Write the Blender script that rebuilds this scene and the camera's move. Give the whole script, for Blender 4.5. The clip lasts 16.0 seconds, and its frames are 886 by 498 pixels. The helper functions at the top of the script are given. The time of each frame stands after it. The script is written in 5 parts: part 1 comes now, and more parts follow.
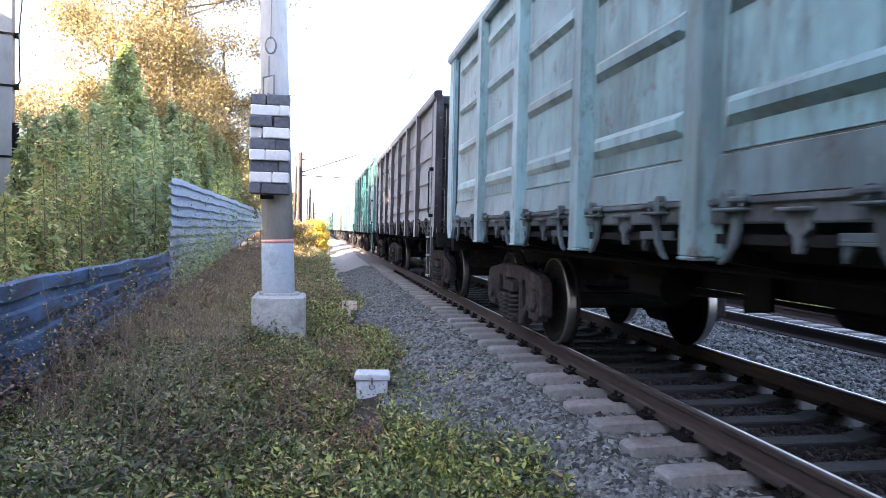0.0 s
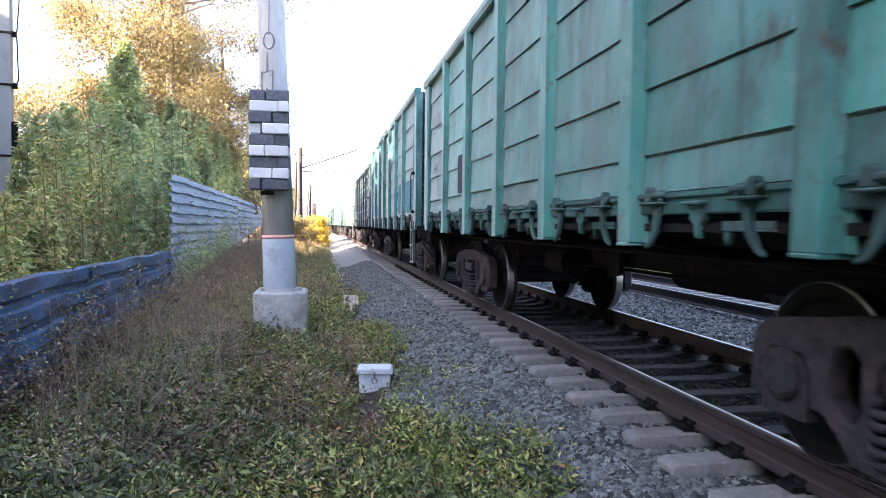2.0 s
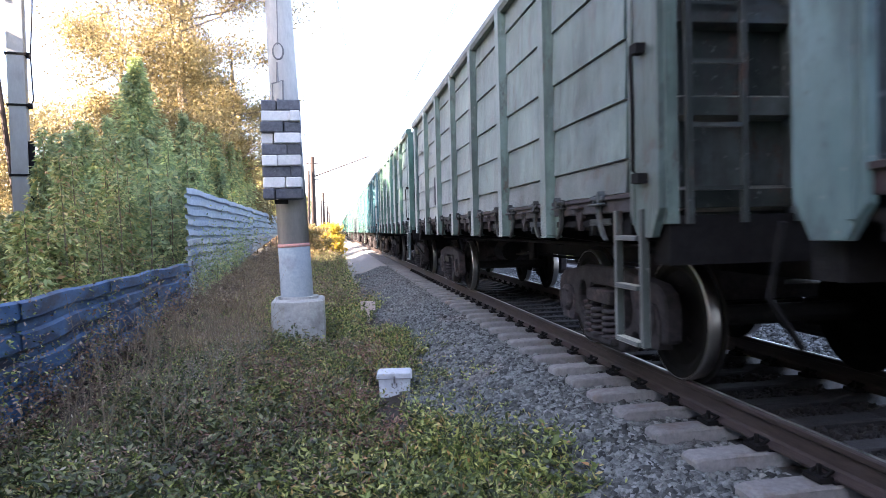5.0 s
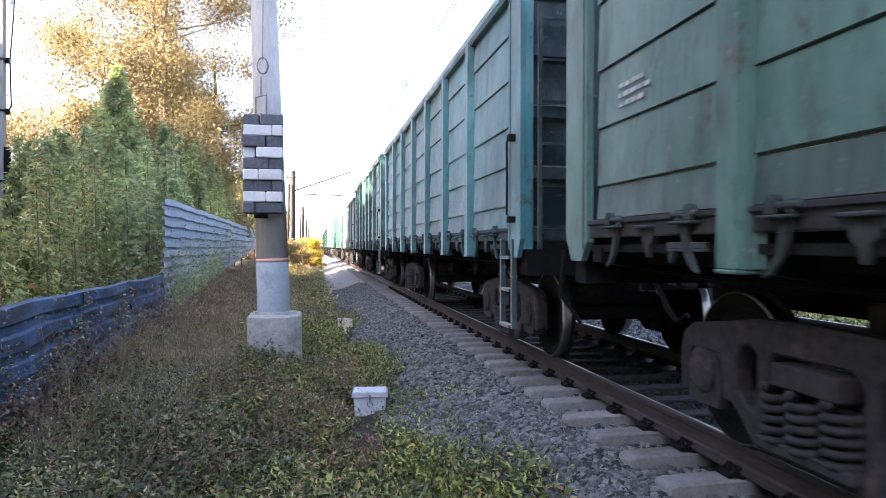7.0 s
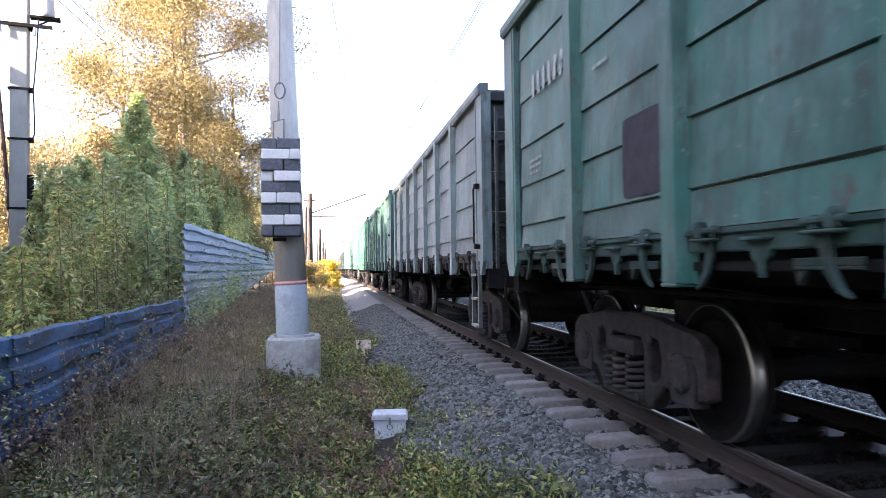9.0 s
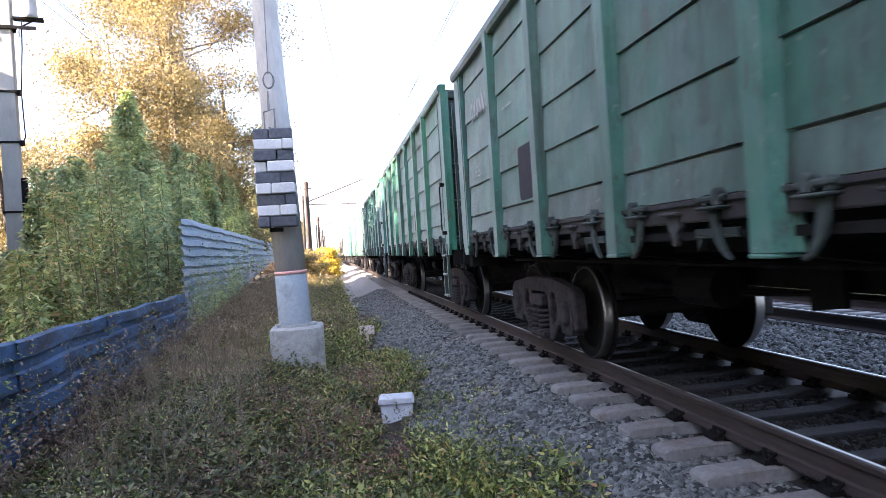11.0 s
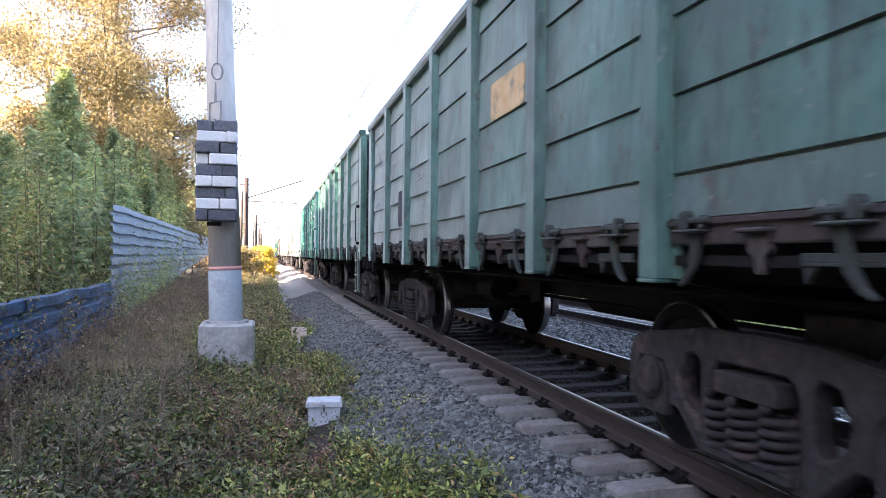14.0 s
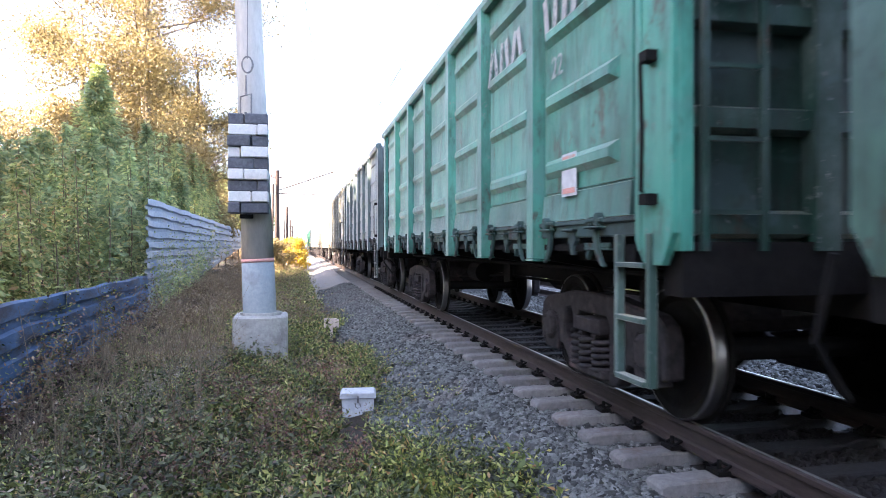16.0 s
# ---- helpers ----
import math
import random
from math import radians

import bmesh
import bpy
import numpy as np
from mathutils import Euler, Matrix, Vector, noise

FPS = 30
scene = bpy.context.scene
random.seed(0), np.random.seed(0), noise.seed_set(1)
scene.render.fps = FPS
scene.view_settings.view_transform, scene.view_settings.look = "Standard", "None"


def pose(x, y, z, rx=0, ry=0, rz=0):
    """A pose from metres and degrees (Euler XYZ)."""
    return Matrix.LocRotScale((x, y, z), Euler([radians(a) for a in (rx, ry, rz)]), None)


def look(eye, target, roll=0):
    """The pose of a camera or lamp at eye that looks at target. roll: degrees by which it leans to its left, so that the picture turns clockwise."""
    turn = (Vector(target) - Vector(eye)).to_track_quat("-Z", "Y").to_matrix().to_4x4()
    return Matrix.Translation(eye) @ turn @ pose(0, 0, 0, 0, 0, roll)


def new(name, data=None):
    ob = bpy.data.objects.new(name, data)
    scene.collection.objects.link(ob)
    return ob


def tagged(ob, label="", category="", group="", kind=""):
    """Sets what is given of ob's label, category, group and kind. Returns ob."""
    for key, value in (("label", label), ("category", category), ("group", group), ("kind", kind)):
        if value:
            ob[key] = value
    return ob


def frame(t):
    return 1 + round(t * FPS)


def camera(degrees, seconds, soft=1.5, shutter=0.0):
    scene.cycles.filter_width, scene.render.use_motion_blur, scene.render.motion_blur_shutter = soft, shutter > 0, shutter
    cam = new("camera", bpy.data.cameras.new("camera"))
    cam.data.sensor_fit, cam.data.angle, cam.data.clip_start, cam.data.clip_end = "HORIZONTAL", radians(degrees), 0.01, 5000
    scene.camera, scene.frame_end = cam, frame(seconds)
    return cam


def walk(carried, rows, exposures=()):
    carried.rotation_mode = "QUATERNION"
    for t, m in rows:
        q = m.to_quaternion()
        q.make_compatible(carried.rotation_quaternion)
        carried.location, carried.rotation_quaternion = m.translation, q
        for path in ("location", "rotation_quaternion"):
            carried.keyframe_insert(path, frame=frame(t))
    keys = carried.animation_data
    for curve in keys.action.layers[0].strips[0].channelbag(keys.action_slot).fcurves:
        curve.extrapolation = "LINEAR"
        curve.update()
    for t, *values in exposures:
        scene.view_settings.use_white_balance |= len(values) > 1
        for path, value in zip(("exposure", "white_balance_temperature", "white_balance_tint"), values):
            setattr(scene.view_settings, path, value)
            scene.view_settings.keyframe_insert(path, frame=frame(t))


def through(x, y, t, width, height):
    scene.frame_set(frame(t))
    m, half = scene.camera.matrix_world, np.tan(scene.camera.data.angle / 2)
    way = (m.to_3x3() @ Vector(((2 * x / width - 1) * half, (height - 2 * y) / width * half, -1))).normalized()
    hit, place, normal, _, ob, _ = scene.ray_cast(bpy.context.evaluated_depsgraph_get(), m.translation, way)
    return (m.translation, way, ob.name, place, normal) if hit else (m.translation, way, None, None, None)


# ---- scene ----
import functools

cam = camera(65.0, 16.0, soft=0.7, shutter=0.1)
PATH = [
    (0, (-2.64, -1.667, 1.222), (-2.291, 0.301, 1.171), 1.3),
    (0.5, (-2.641, -1.66, 1.226), (-2.29, 0.309, 1.171), 1.3),
    (1, (-2.643, -1.662, 1.232), (-2.306, 0.308, 1.183), 1.1),
    (1.5, (-2.641, -1.668, 1.218), (-2.319, 0.305, 1.181), 0.6),
    (2, (-2.635, -1.667, 1.215), (-2.289, 0.302, 1.147), 0.6),
    (2.5, (-2.647, -1.676, 1.212), (-2.324, 0.297, 1.164), -0.4),
    (3, (-2.646, -1.662, 1.215), (-2.349, 0.314, 1.136), -0.7),
    (3.5, (-2.652, -1.66, 1.215), (-2.38, 0.32, 1.141), -1.0),
    (4, (-2.646, -1.666, 1.204), (-2.357, 0.311, 1.124), -1.3),
    (6.5, (-2.655, -1.692, 1.219), (-2.307, 0.277, 1.209), -0.5),
    (7, (-2.658, -1.691, 1.225), (-2.292, 0.275, 1.218), 0.1),
    (7.5, (-2.668, -1.676, 1.222), (-2.306, 0.291, 1.226), -0.2),
    (8, (-2.678, -1.682, 1.222), (-2.335, 0.289, 1.23), -0.3),
    (8.5, (-2.677, -1.676, 1.222), (-2.348, 0.297, 1.255), -0.7),
    (9, (-2.67, -1.672, 1.231), (-2.351, 0.302, 1.282), -0.7),
    (11.5, (-2.649, -1.665, 1.24), (-2.33, 0.309, 1.232), -4.0),
    (12, (-2.668, -1.691, 1.25), (-2.342, 0.282, 1.265), -2.4),
    (12.5, (-2.663, -1.722, 1.207), (-2.365, 0.256, 1.203), -1.2),
    (13, (-2.674, -1.711, 1.231), (-2.354, 0.262, 1.301), 0.7),
    (13.5, (-2.663, -1.72, 1.226), (-2.241, 0.234, 1.269), 0.4),
    (14, (-2.67, -1.722, 1.227), (-2.179, 0.217, 1.247), 0.5),
    (14.5, (-2.667, -1.741, 1.229), (-2.19, 0.2, 1.293), 0.7),
    (15, (-2.674, -1.685, 1.254), (-2.238, 0.267, 1.267), -1.1),
    (15.5, (-2.666, -1.66, 1.21), (-2.233, 0.293, 1.191), 0.1),
    (16, (-2.687, -1.658, 1.231), (-2.278, 0.3, 1.222), -0.1),
]
EXPOSURES = [(0.0, 3.6, 6000, 24), (4.0, 3.56, 6000, 24), (6.5, 3.36, 6000, 24), (9.0, 3.32, 6000, 24), (11.5, 3.36, 6000, 24), (12.4, 3.54, 6000, 24), (14.0, 3.42, 6000, 24), (16.0, 3.62, 6000, 24)]
walk(cam, [(t, look(eye, target, roll)) for t, eye, target, roll in PATH], EXPOSURES)

# ---- world and light ----
SUN_EL, SUN_AZ = 20.0, 243.0
world = bpy.data.worlds.new("world")
scene.world = world
world.use_nodes = True
wn = world.node_tree.nodes
sky = wn.new("ShaderNodeTexSky")
sky.sky_type = "NISHITA"
sky.sun_disc = False
sky.sun_elevation, sky.sun_rotation = radians(SUN_EL), radians(SUN_AZ)
sky.air_density, sky.dust_density, sky.ozone_density = 1.0, 2.0, 1.0
wn["Background"].inputs["Strength"].default_value = 0.07
veil = wn.new("ShaderNodeMix")  # thin bright haze all over the sky
veil.data_type, veil.blend_type = "RGBA", "ADD"
veil.inputs[0].default_value = 1.0
veil.inputs[7].default_value = (0.9, 0.9, 0.92, 1)
world.node_tree.links.new(sky.outputs[0], veil.inputs[6])
world.node_tree.links.new(veil.outputs[2], wn["Background"].inputs["Color"])
sun = new("sun", bpy.data.lights.new("sun", "SUN"))
sun.data.energy, sun.data.angle, sun.data.color = 5.0, radians(0.5), (1.0, 0.79, 0.53)
s_az, s_el = radians(SUN_AZ), radians(SUN_EL)
sun_from = Vector((math.sin(s_az) * math.cos(s_el), math.cos(s_az) * math.cos(s_el), math.sin(s_el)))
sun.matrix_world = look(sun_from * 60, (0, 0, 0))

# ---- materials ----


def tree_of(name):
    m = bpy.data.materials.new(name)
    m.use_nodes = True
    return m, m.node_tree.nodes, m.node_tree.links, m.node_tree.nodes["Principled BSDF"]


def noise_node(n, l, scale, detail=4.0, rough=0.6, stretch=None, shift=False):
    """A noise in object space; stretch scales the axes; shift gives each object its own place in it."""
    tc = n.new("ShaderNodeTexCoord")
    mp = n.new("ShaderNodeMapping")
    mp.inputs["Scale"].default_value = stretch or (1, 1, 1)
    l.new(tc.outputs["Object"], mp.inputs["Vector"])
    if shift:
        oi = n.new("ShaderNodeObjectInfo")
        mu = n.new("ShaderNodeVectorMath")
        mu.operation = "SCALE"
        mu.inputs[0].default_value = (37.0, 53.0, 71.0)
        l.new(oi.outputs["Random"], mu.inputs["Scale"])
        l.new(mu.outputs["Vector"], mp.inputs["Location"])
    t = n.new("ShaderNodeTexNoise")
    t.inputs["Scale"].default_value, t.inputs["Detail"].default_value, t.inputs["Roughness"].default_value = scale, detail, rough
    l.new(mp.outputs["Vector"], t.inputs["Vector"])
    return t.outputs["Fac"]


def ramp(n, l, fac, stops):
    r = n.new("ShaderNodeValToRGB")
    e = r.color_ramp.elements
    while len(e) < len(stops):
        e.new(0.5)
    for k, (p, c) in enumerate(stops):
        e[k].position = p
        e[k].color = (*c, 1) if len(c) == 3 else c
    l.new(fac, r.inputs["Fac"])
    return r.outputs["Color"]


def mix(n, l, fac, a, b, blend="MIX"):
    m = n.new("ShaderNodeMix")
    m.data_type, m.blend_type = "RGBA", blend
    for sock, v in ((m.inputs[0], fac), (m.inputs[6], a), (m.inputs[7], b)):
        if hasattr(v, "links"):
            l.new(v, sock)
        elif isinstance(v, (int, float)):
            sock.default_value = v
        else:
            sock.default_value = (*v, 1)
    return m.outputs[2]


def bump(n, l, p, height, strength, dist=0.02):
    b = n.new("ShaderNodeBump")
    b.inputs["Strength"].default_value, b.inputs["Distance"].default_value = strength, dist
    l.new(height, b.inputs["Height"])
    l.new(b.outputs["Normal"], p.inputs["Normal"])


def surf(name, a, b, scale, rough=0.8, metal=0.0, bumps=0.4, stain=None, stain_scale=1.5, cover=0.55, stretch=None, shift=True, island=0.0):
    """A weathered surface: two colours by a fine noise, stains by a coarse one, relief."""
    m, n, l, p = tree_of(name)
    fine = noise_node(n, l, scale, 6, 0.7, stretch, shift)
    col = ramp(n, l, fine, [(0.3, a), (0.7, b)])
    if stain:
        coarse = noise_node(n, l, stain_scale, 5, 0.65, stretch, shift)
        k = ramp(n, l, coarse, [(cover, (0, 0, 0)), (min(cover + 0.16, 1.0), (1, 1, 1))])
        col = mix(n, l, k, col, stain)
    if island:
        g = n.new("ShaderNodeNewGeometry")
        k = ramp(n, l, g.outputs["Random Per Island"], [(0.0, (1 - island,) * 3), (1.0, (1 + island,) * 3)])
        col = mix(n, l, 1.0, col, k, "MULTIPLY")
    elif shift:
        oi = n.new("ShaderNodeObjectInfo")
        k = ramp(n, l, oi.outputs["Random"], [(0.0, (0.85,) * 3), (1.0, (1.1,) * 3)])
        col = mix(n, l, 1.0, col, k, "MULTIPLY")
    l.new(col, p.inputs["Base Color"])
    p.inputs["Roughness"].default_value, p.inputs["Metallic"].default_value = rough, metal
    p.inputs["Specular IOR Level"].default_value = 0.25
    bump(n, l, p, fine, bumps)
    return m


def leaf(name, stops, through=0.22):
    """Leaves: colour by the leaf's own random, part of the light comes through."""
    m, n, l, p = tree_of(name)
    g = n.new("ShaderNodeNewGeometry")
    col = ramp(n, l, g.outputs["Random Per Island"], stops)
    patch = noise_node(n, l, 0.9, 3, 0.6)
    shade = ramp(n, l, patch, [(0.3, (0.6, 0.6, 0.6)), (0.7, (1.25, 1.2, 1.0))])
    col = mix(n, l, 1.0, col, shade, "MULTIPLY")
    l.new(col, p.inputs["Base Color"])
    p.inputs["Roughness"].default_value = 0.48
    t = n.new("ShaderNodeBsdfTranslucent")
    l.new(col, t.inputs["Color"])
    s = n.new("ShaderNodeMixShader")
    s.inputs[0].default_value = through
    l.new(p.outputs[0], s.inputs[1])
    l.new(t.outputs[0], s.inputs[2])
    l.new(s.outputs[0], n["Material Output"].inputs["Surface"])
    return m


def wagon_paint(name, rust_cover, dirt, rough=0.55, glare_sheen=0.35):
    """Old wagon paint in the object's own colour: faded patches, repainted patches, rust, vertical dirt streaks."""
    m, n, l, p = tree_of(name)
    oi = n.new("ShaderNodeObjectInfo")
    base = oi.outputs["Color"]
    fade = noise_node(n, l, 0.9, 6, 0.68, None, True)
    col = mix(n, l, ramp(n, l, fade, [(0.46, (0, 0, 0)), (0.62, (0.75, 0.75, 0.75))]), base, mix(n, l, 0.2, base, (0.55, 0.66, 0.67)))
    dark = noise_node(n, l, 2.2, 6, 0.7, (1, 1, 0.35), True)
    col = mix(n, l, ramp(n, l, dark, [(0.48, (0, 0, 0)), (0.66, (0.85, 0.85, 0.85))]), col, mix(n, l, 0.6, base, (0.02, 0.022, 0.025)))
    streak = noise_node(n, l, 1.0, 5, 0.7, (9, 9, 0.5), True)
    col = mix(n, l, ramp(n, l, streak, [(0.52, (0, 0, 0)), (0.68, (0.55, 0.55, 0.55))]), col, (0.035, 0.033, 0.033))
    rust = noise_node(n, l, 3.2, 8, 0.75, (1, 1, 0.7), True)
    col = mix(n, l, ramp(n, l, rust, [(rust_cover, (0, 0, 0)), (rust_cover + 0.07, (0.8, 0.8, 0.8))]), col, (0.10, 0.05, 0.035))
    chips = noise_node(n, l, 14.0, 5, 0.7, None, True)
    col = mix(n, l, ramp(n, l, chips, [(0.63, (0, 0, 0)), (0.67, (0.6, 0.6, 0.6))]), col, (0.35, 0.36, 0.36))
    blotch = noise_node(n, l, 1.5, 3, 0.5, (1, 1, 1.3), True)  # spots painted over in a neighbouring shade
    col = mix(n, l, ramp(n, l, blotch, [(0.6, (0, 0, 0)), (0.625, (0.7, 0.7, 0.7))]), col, mix(n, l, 0.35, base, (0.16, 0.22, 0.27)))
    scuff = noise_node(n, l, 5.0, 9, 0.8, (1, 1, 0.45), True)
    col = mix(n, l, ramp(n, l, scuff, [(0.535, (0, 0, 0)), (0.63, (0.78, 0.78, 0.78))]), col, mix(n, l, 0.75, base, (0.05, 0.045, 0.05)))
    grime = noise_node(n, l, 0.5, 4, 0.6, (1, 1, 0.6), True)
    col = mix(n, l, 1.0, col, ramp(n, l, grime, [(0.3, (dirt[0],) * 3), (0.7, (dirt[1],) * 3)]), "MULTIPLY")
    l.new(col, p.inputs["Base Color"])
    p.inputs["Roughness"].default_value = rough
    p.inputs["Specular IOR Level"].default_value = 0.3
    p.inputs["Sheen Weight"].default_value = glare_sheen  # pale sheen in place of sun glare on sides seen at a slant
    p.inputs["Sheen Roughness"].default_value = 0.3
    p.inputs["Sheen Tint"].default_value = (1.0, 0.95, 0.88, 1)
    dents = noise_node(n, l, 1.3, 2, 0.4, (1, 0.7, 1), True)
    b0 = n.new("ShaderNodeBump")
    b0.inputs["Strength"].default_value, b0.inputs["Distance"].default_value = 0.5, 0.12
    l.new(dents, b0.inputs["Height"])
    b1 = n.new("ShaderNodeBump")
    b1.inputs["Strength"].default_value, b1.inputs["Distance"].default_value = 0.4, 0.012
    l.new(scuff, b1.inputs["Height"])
    l.new(b0.outputs["Normal"], b1.inputs["Normal"])
    l.new(b1.outputs["Normal"], p.inputs["Normal"])
    return m


PAINT = wagon_paint("wagon_paint", 0.585, (0.31, 0.79), 0.5, 0.8)
SILL = wagon_paint("wagon_sill_paint", 0.56, (0.18, 0.52), 0.75, 0.1)
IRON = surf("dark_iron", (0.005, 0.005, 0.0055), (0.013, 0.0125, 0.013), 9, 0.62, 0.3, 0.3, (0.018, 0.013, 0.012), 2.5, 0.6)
BOGIE = surf("bogie_iron", (0.017, 0.0165, 0.0185), (0.05, 0.046, 0.05), 12, 0.6, 0.2, 0.35, (0.095, 0.066, 0.068), 3, 0.57)
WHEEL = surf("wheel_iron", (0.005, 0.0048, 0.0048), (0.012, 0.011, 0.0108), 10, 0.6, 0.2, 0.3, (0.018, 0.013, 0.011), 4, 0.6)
for dull in (IRON, BOGIE, WHEEL):  # matt, non-metallic, with little gloss
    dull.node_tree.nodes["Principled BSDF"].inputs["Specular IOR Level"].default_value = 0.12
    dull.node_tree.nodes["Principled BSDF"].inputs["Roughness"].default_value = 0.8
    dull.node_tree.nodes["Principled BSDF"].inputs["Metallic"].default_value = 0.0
TREAD = surf("polished_steel", (0.34, 0.34, 0.34), (0.46, 0.45, 0.44), 20, 0.38, 1.0, 0.05)
RAIL = surf("rusty_rail", (0.036, 0.028, 0.027), (0.07, 0.055, 0.052), 30, 0.65, 0.25, 0.3, (0.035, 0.028, 0.027), 4, 0.6, (1, 0.12, 1))
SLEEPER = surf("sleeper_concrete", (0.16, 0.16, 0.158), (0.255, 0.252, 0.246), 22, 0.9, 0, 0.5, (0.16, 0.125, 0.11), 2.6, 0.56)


def oil_and_shade_in_middle(m):
    """Blackens sleepers between the rails: oil and dust, plus the train's shade as colour."""
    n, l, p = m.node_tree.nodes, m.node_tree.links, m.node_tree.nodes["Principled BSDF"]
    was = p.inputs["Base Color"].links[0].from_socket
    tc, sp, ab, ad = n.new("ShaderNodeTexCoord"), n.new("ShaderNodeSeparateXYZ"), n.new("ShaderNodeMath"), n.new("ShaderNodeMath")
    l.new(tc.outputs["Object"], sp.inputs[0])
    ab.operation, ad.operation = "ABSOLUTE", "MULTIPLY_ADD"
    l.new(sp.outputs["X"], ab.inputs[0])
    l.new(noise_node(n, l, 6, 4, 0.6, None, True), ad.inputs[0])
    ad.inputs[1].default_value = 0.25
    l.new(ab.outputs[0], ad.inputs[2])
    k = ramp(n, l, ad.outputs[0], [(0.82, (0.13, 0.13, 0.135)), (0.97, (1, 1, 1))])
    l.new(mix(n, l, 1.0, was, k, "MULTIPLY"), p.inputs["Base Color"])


oil_and_shade_in_middle(SLEEPER)
STONES = surf("crushed_stone", (0.062, 0.068, 0.065), (0.172, 0.18, 0.172), 40, 0.9, 0, 0.4, (0.15, 0.135, 0.125), 0.7, 0.55, None, False, 0.75)
BED = surf("ballast_fines", (0.012, 0.012, 0.012), (0.045, 0.045, 0.044), 45, 0.95, 0, 0.9, (0.15, 0.125, 0.11), 0.8, 0.55, None, False)
# darker tone for the ballast between the rails
DARK_BALLAST = surf("dark_ballast", (0.013, 0.013, 0.0135), (0.045, 0.043, 0.043), 40, 0.9, 0, 0.9, (0.05, 0.045, 0.04), 0.8, 0.5, None, False)
SOIL = surf("weedy_soil", (0.022, 0.018, 0.014), (0.065, 0.053, 0.04), 14, 0.95, 0, 0.8, (0.055, 0.062, 0.03), 0.5, 0.5, None, False)
PATH_GRAVEL = surf("path_gravel", (0.2, 0.19, 0.18), (0.38, 0.35, 0.31), 25, 0.95, 0, 0.7, (0.25, 0.2, 0.15), 0.6, 0.55, None, False)
CONCRETE = surf("pole_concrete", (0.361, 0.361, 0.353), (0.482, 0.473, 0.456), 16, 0.85, 0, 0.35, (0.31, 0.292, 0.284), 1.4, 0.55, (0.86, 0.86, 0.258))
OLD_CONCRETE = surf("old_concrete", (0.3, 0.3, 0.29), (0.46, 0.46, 0.44), 18, 0.9, 0, 0.6, (0.2, 0.19, 0.18), 2, 0.55)
BLUEGREY = surf("grey_blue_paint", (0.259, 0.302, 0.331), (0.346, 0.389, 0.41), 18, 0.8, 0, 0.35, (0.202, 0.223, 0.238), 2, 0.58)
POWER_CONCRETE = surf("power_pole_concrete", (0.27, 0.27, 0.268), (0.34, 0.34, 0.335), 5, 0.9, 0, 0.3, (0.22, 0.215, 0.21), 1.2, 0.56, (1, 1, 0.4))
PINK = surf("faded_red_paint", (0.62, 0.3, 0.27), (0.75, 0.42, 0.37), 25, 0.8, 0, 0.2, (0.5, 0.45, 0.43), 6, 0.55)
W_WHITE = surf("white_limewash", (0.581, 0.581, 0.581), (0.739, 0.73, 0.722), 20, 0.85, 0, 0.4, (0.352, 0.343, 0.343), 5, 0.62)
W_DARK = surf("dark_grey_paint", (0.07, 0.075, 0.09), (0.15, 0.155, 0.175), 18, 0.8, 0, 0.4, (0.3, 0.3, 0.32), 6, 0.63)
STEEL = surf("galvanised_wire", (0.13, 0.13, 0.14), (0.24, 0.24, 0.25), 20, 0.5, 0.7, 0.1)
BOXW = surf("white_box_paint", (0.5, 0.53, 0.58), (0.7, 0.72, 0.75), 16, 0.7, 0, 0.3, (0.36, 0.36, 0.36), 6, 0.56)
PLATE = surf("pale_pink_plate", (0.62, 0.5, 0.46), (0.74, 0.62, 0.57), 18, 0.8, 0, 0.2)
FENCE_BLUE = surf("blue_fence_paint", (0.0382, 0.085, 0.178), (0.085, 0.17, 0.306), 7, 0.5, 0.1, 0.35, (0.0425, 0.051, 0.0765), 2.2, 0.46, (0.85, 0.425, 1.36))
FENCE_PALE = surf("faded_pale_fence_paint", (0.3, 0.31, 0.32), (0.5, 0.5, 0.48), 9, 0.6, 0.1, 0.35, (0.19, 0.24, 0.33), 1.6, 0.5, (1, 0.5, 1))
FENCE_MID = surf("pale_blue_fence_paint", (0.22, 0.27, 0.34), (0.36, 0.41, 0.46), 9, 0.6, 0.1, 0.35, (0.36, 0.38, 0.38), 1.6, 0.55, (1, 0.5, 1))
BARK = surf("bark", (0.09, 0.075, 0.06), (0.24, 0.2, 0.16), 12, 0.95, 0, 0.9, (0.35, 0.31, 0.26), 2, 0.62, (1, 1, 0.3))
WOOD_POLE = surf("rusty_steel_pole", (0.035, 0.026, 0.025), (0.06, 0.047, 0.043), 10, 0.8, 0, 0.3)
STEM = surf("dry_stem", (0.15, 0.115, 0.075), (0.3, 0.24, 0.16), 10, 0.9, 0, 0.2)
LITTER = surf("grubby_white_plastic", (0.5, 0.52, 0.55), (0.75, 0.77, 0.8), 12, 0.5, 0, 0.4)
WRITE = surf("white_stencil_paint", (0.3, 0.32, 0.32), (0.48, 0.48, 0.48), 30, 0.7, 0, 0.1, (0.12, 0.16, 0.16), 9, 0.5)
PATCH = surf("purple_brown_primer", (0.024, 0.023, 0.034), (0.048, 0.043, 0.056), 7, 0.7, 0, 0.15, (0.07, 0.12, 0.13), 3, 0.6)
GLAZE = surf("grey_ceramic", (0.3, 0.3, 0.31), (0.42, 0.42, 0.43), 15, 0.3, 0, 0.1)
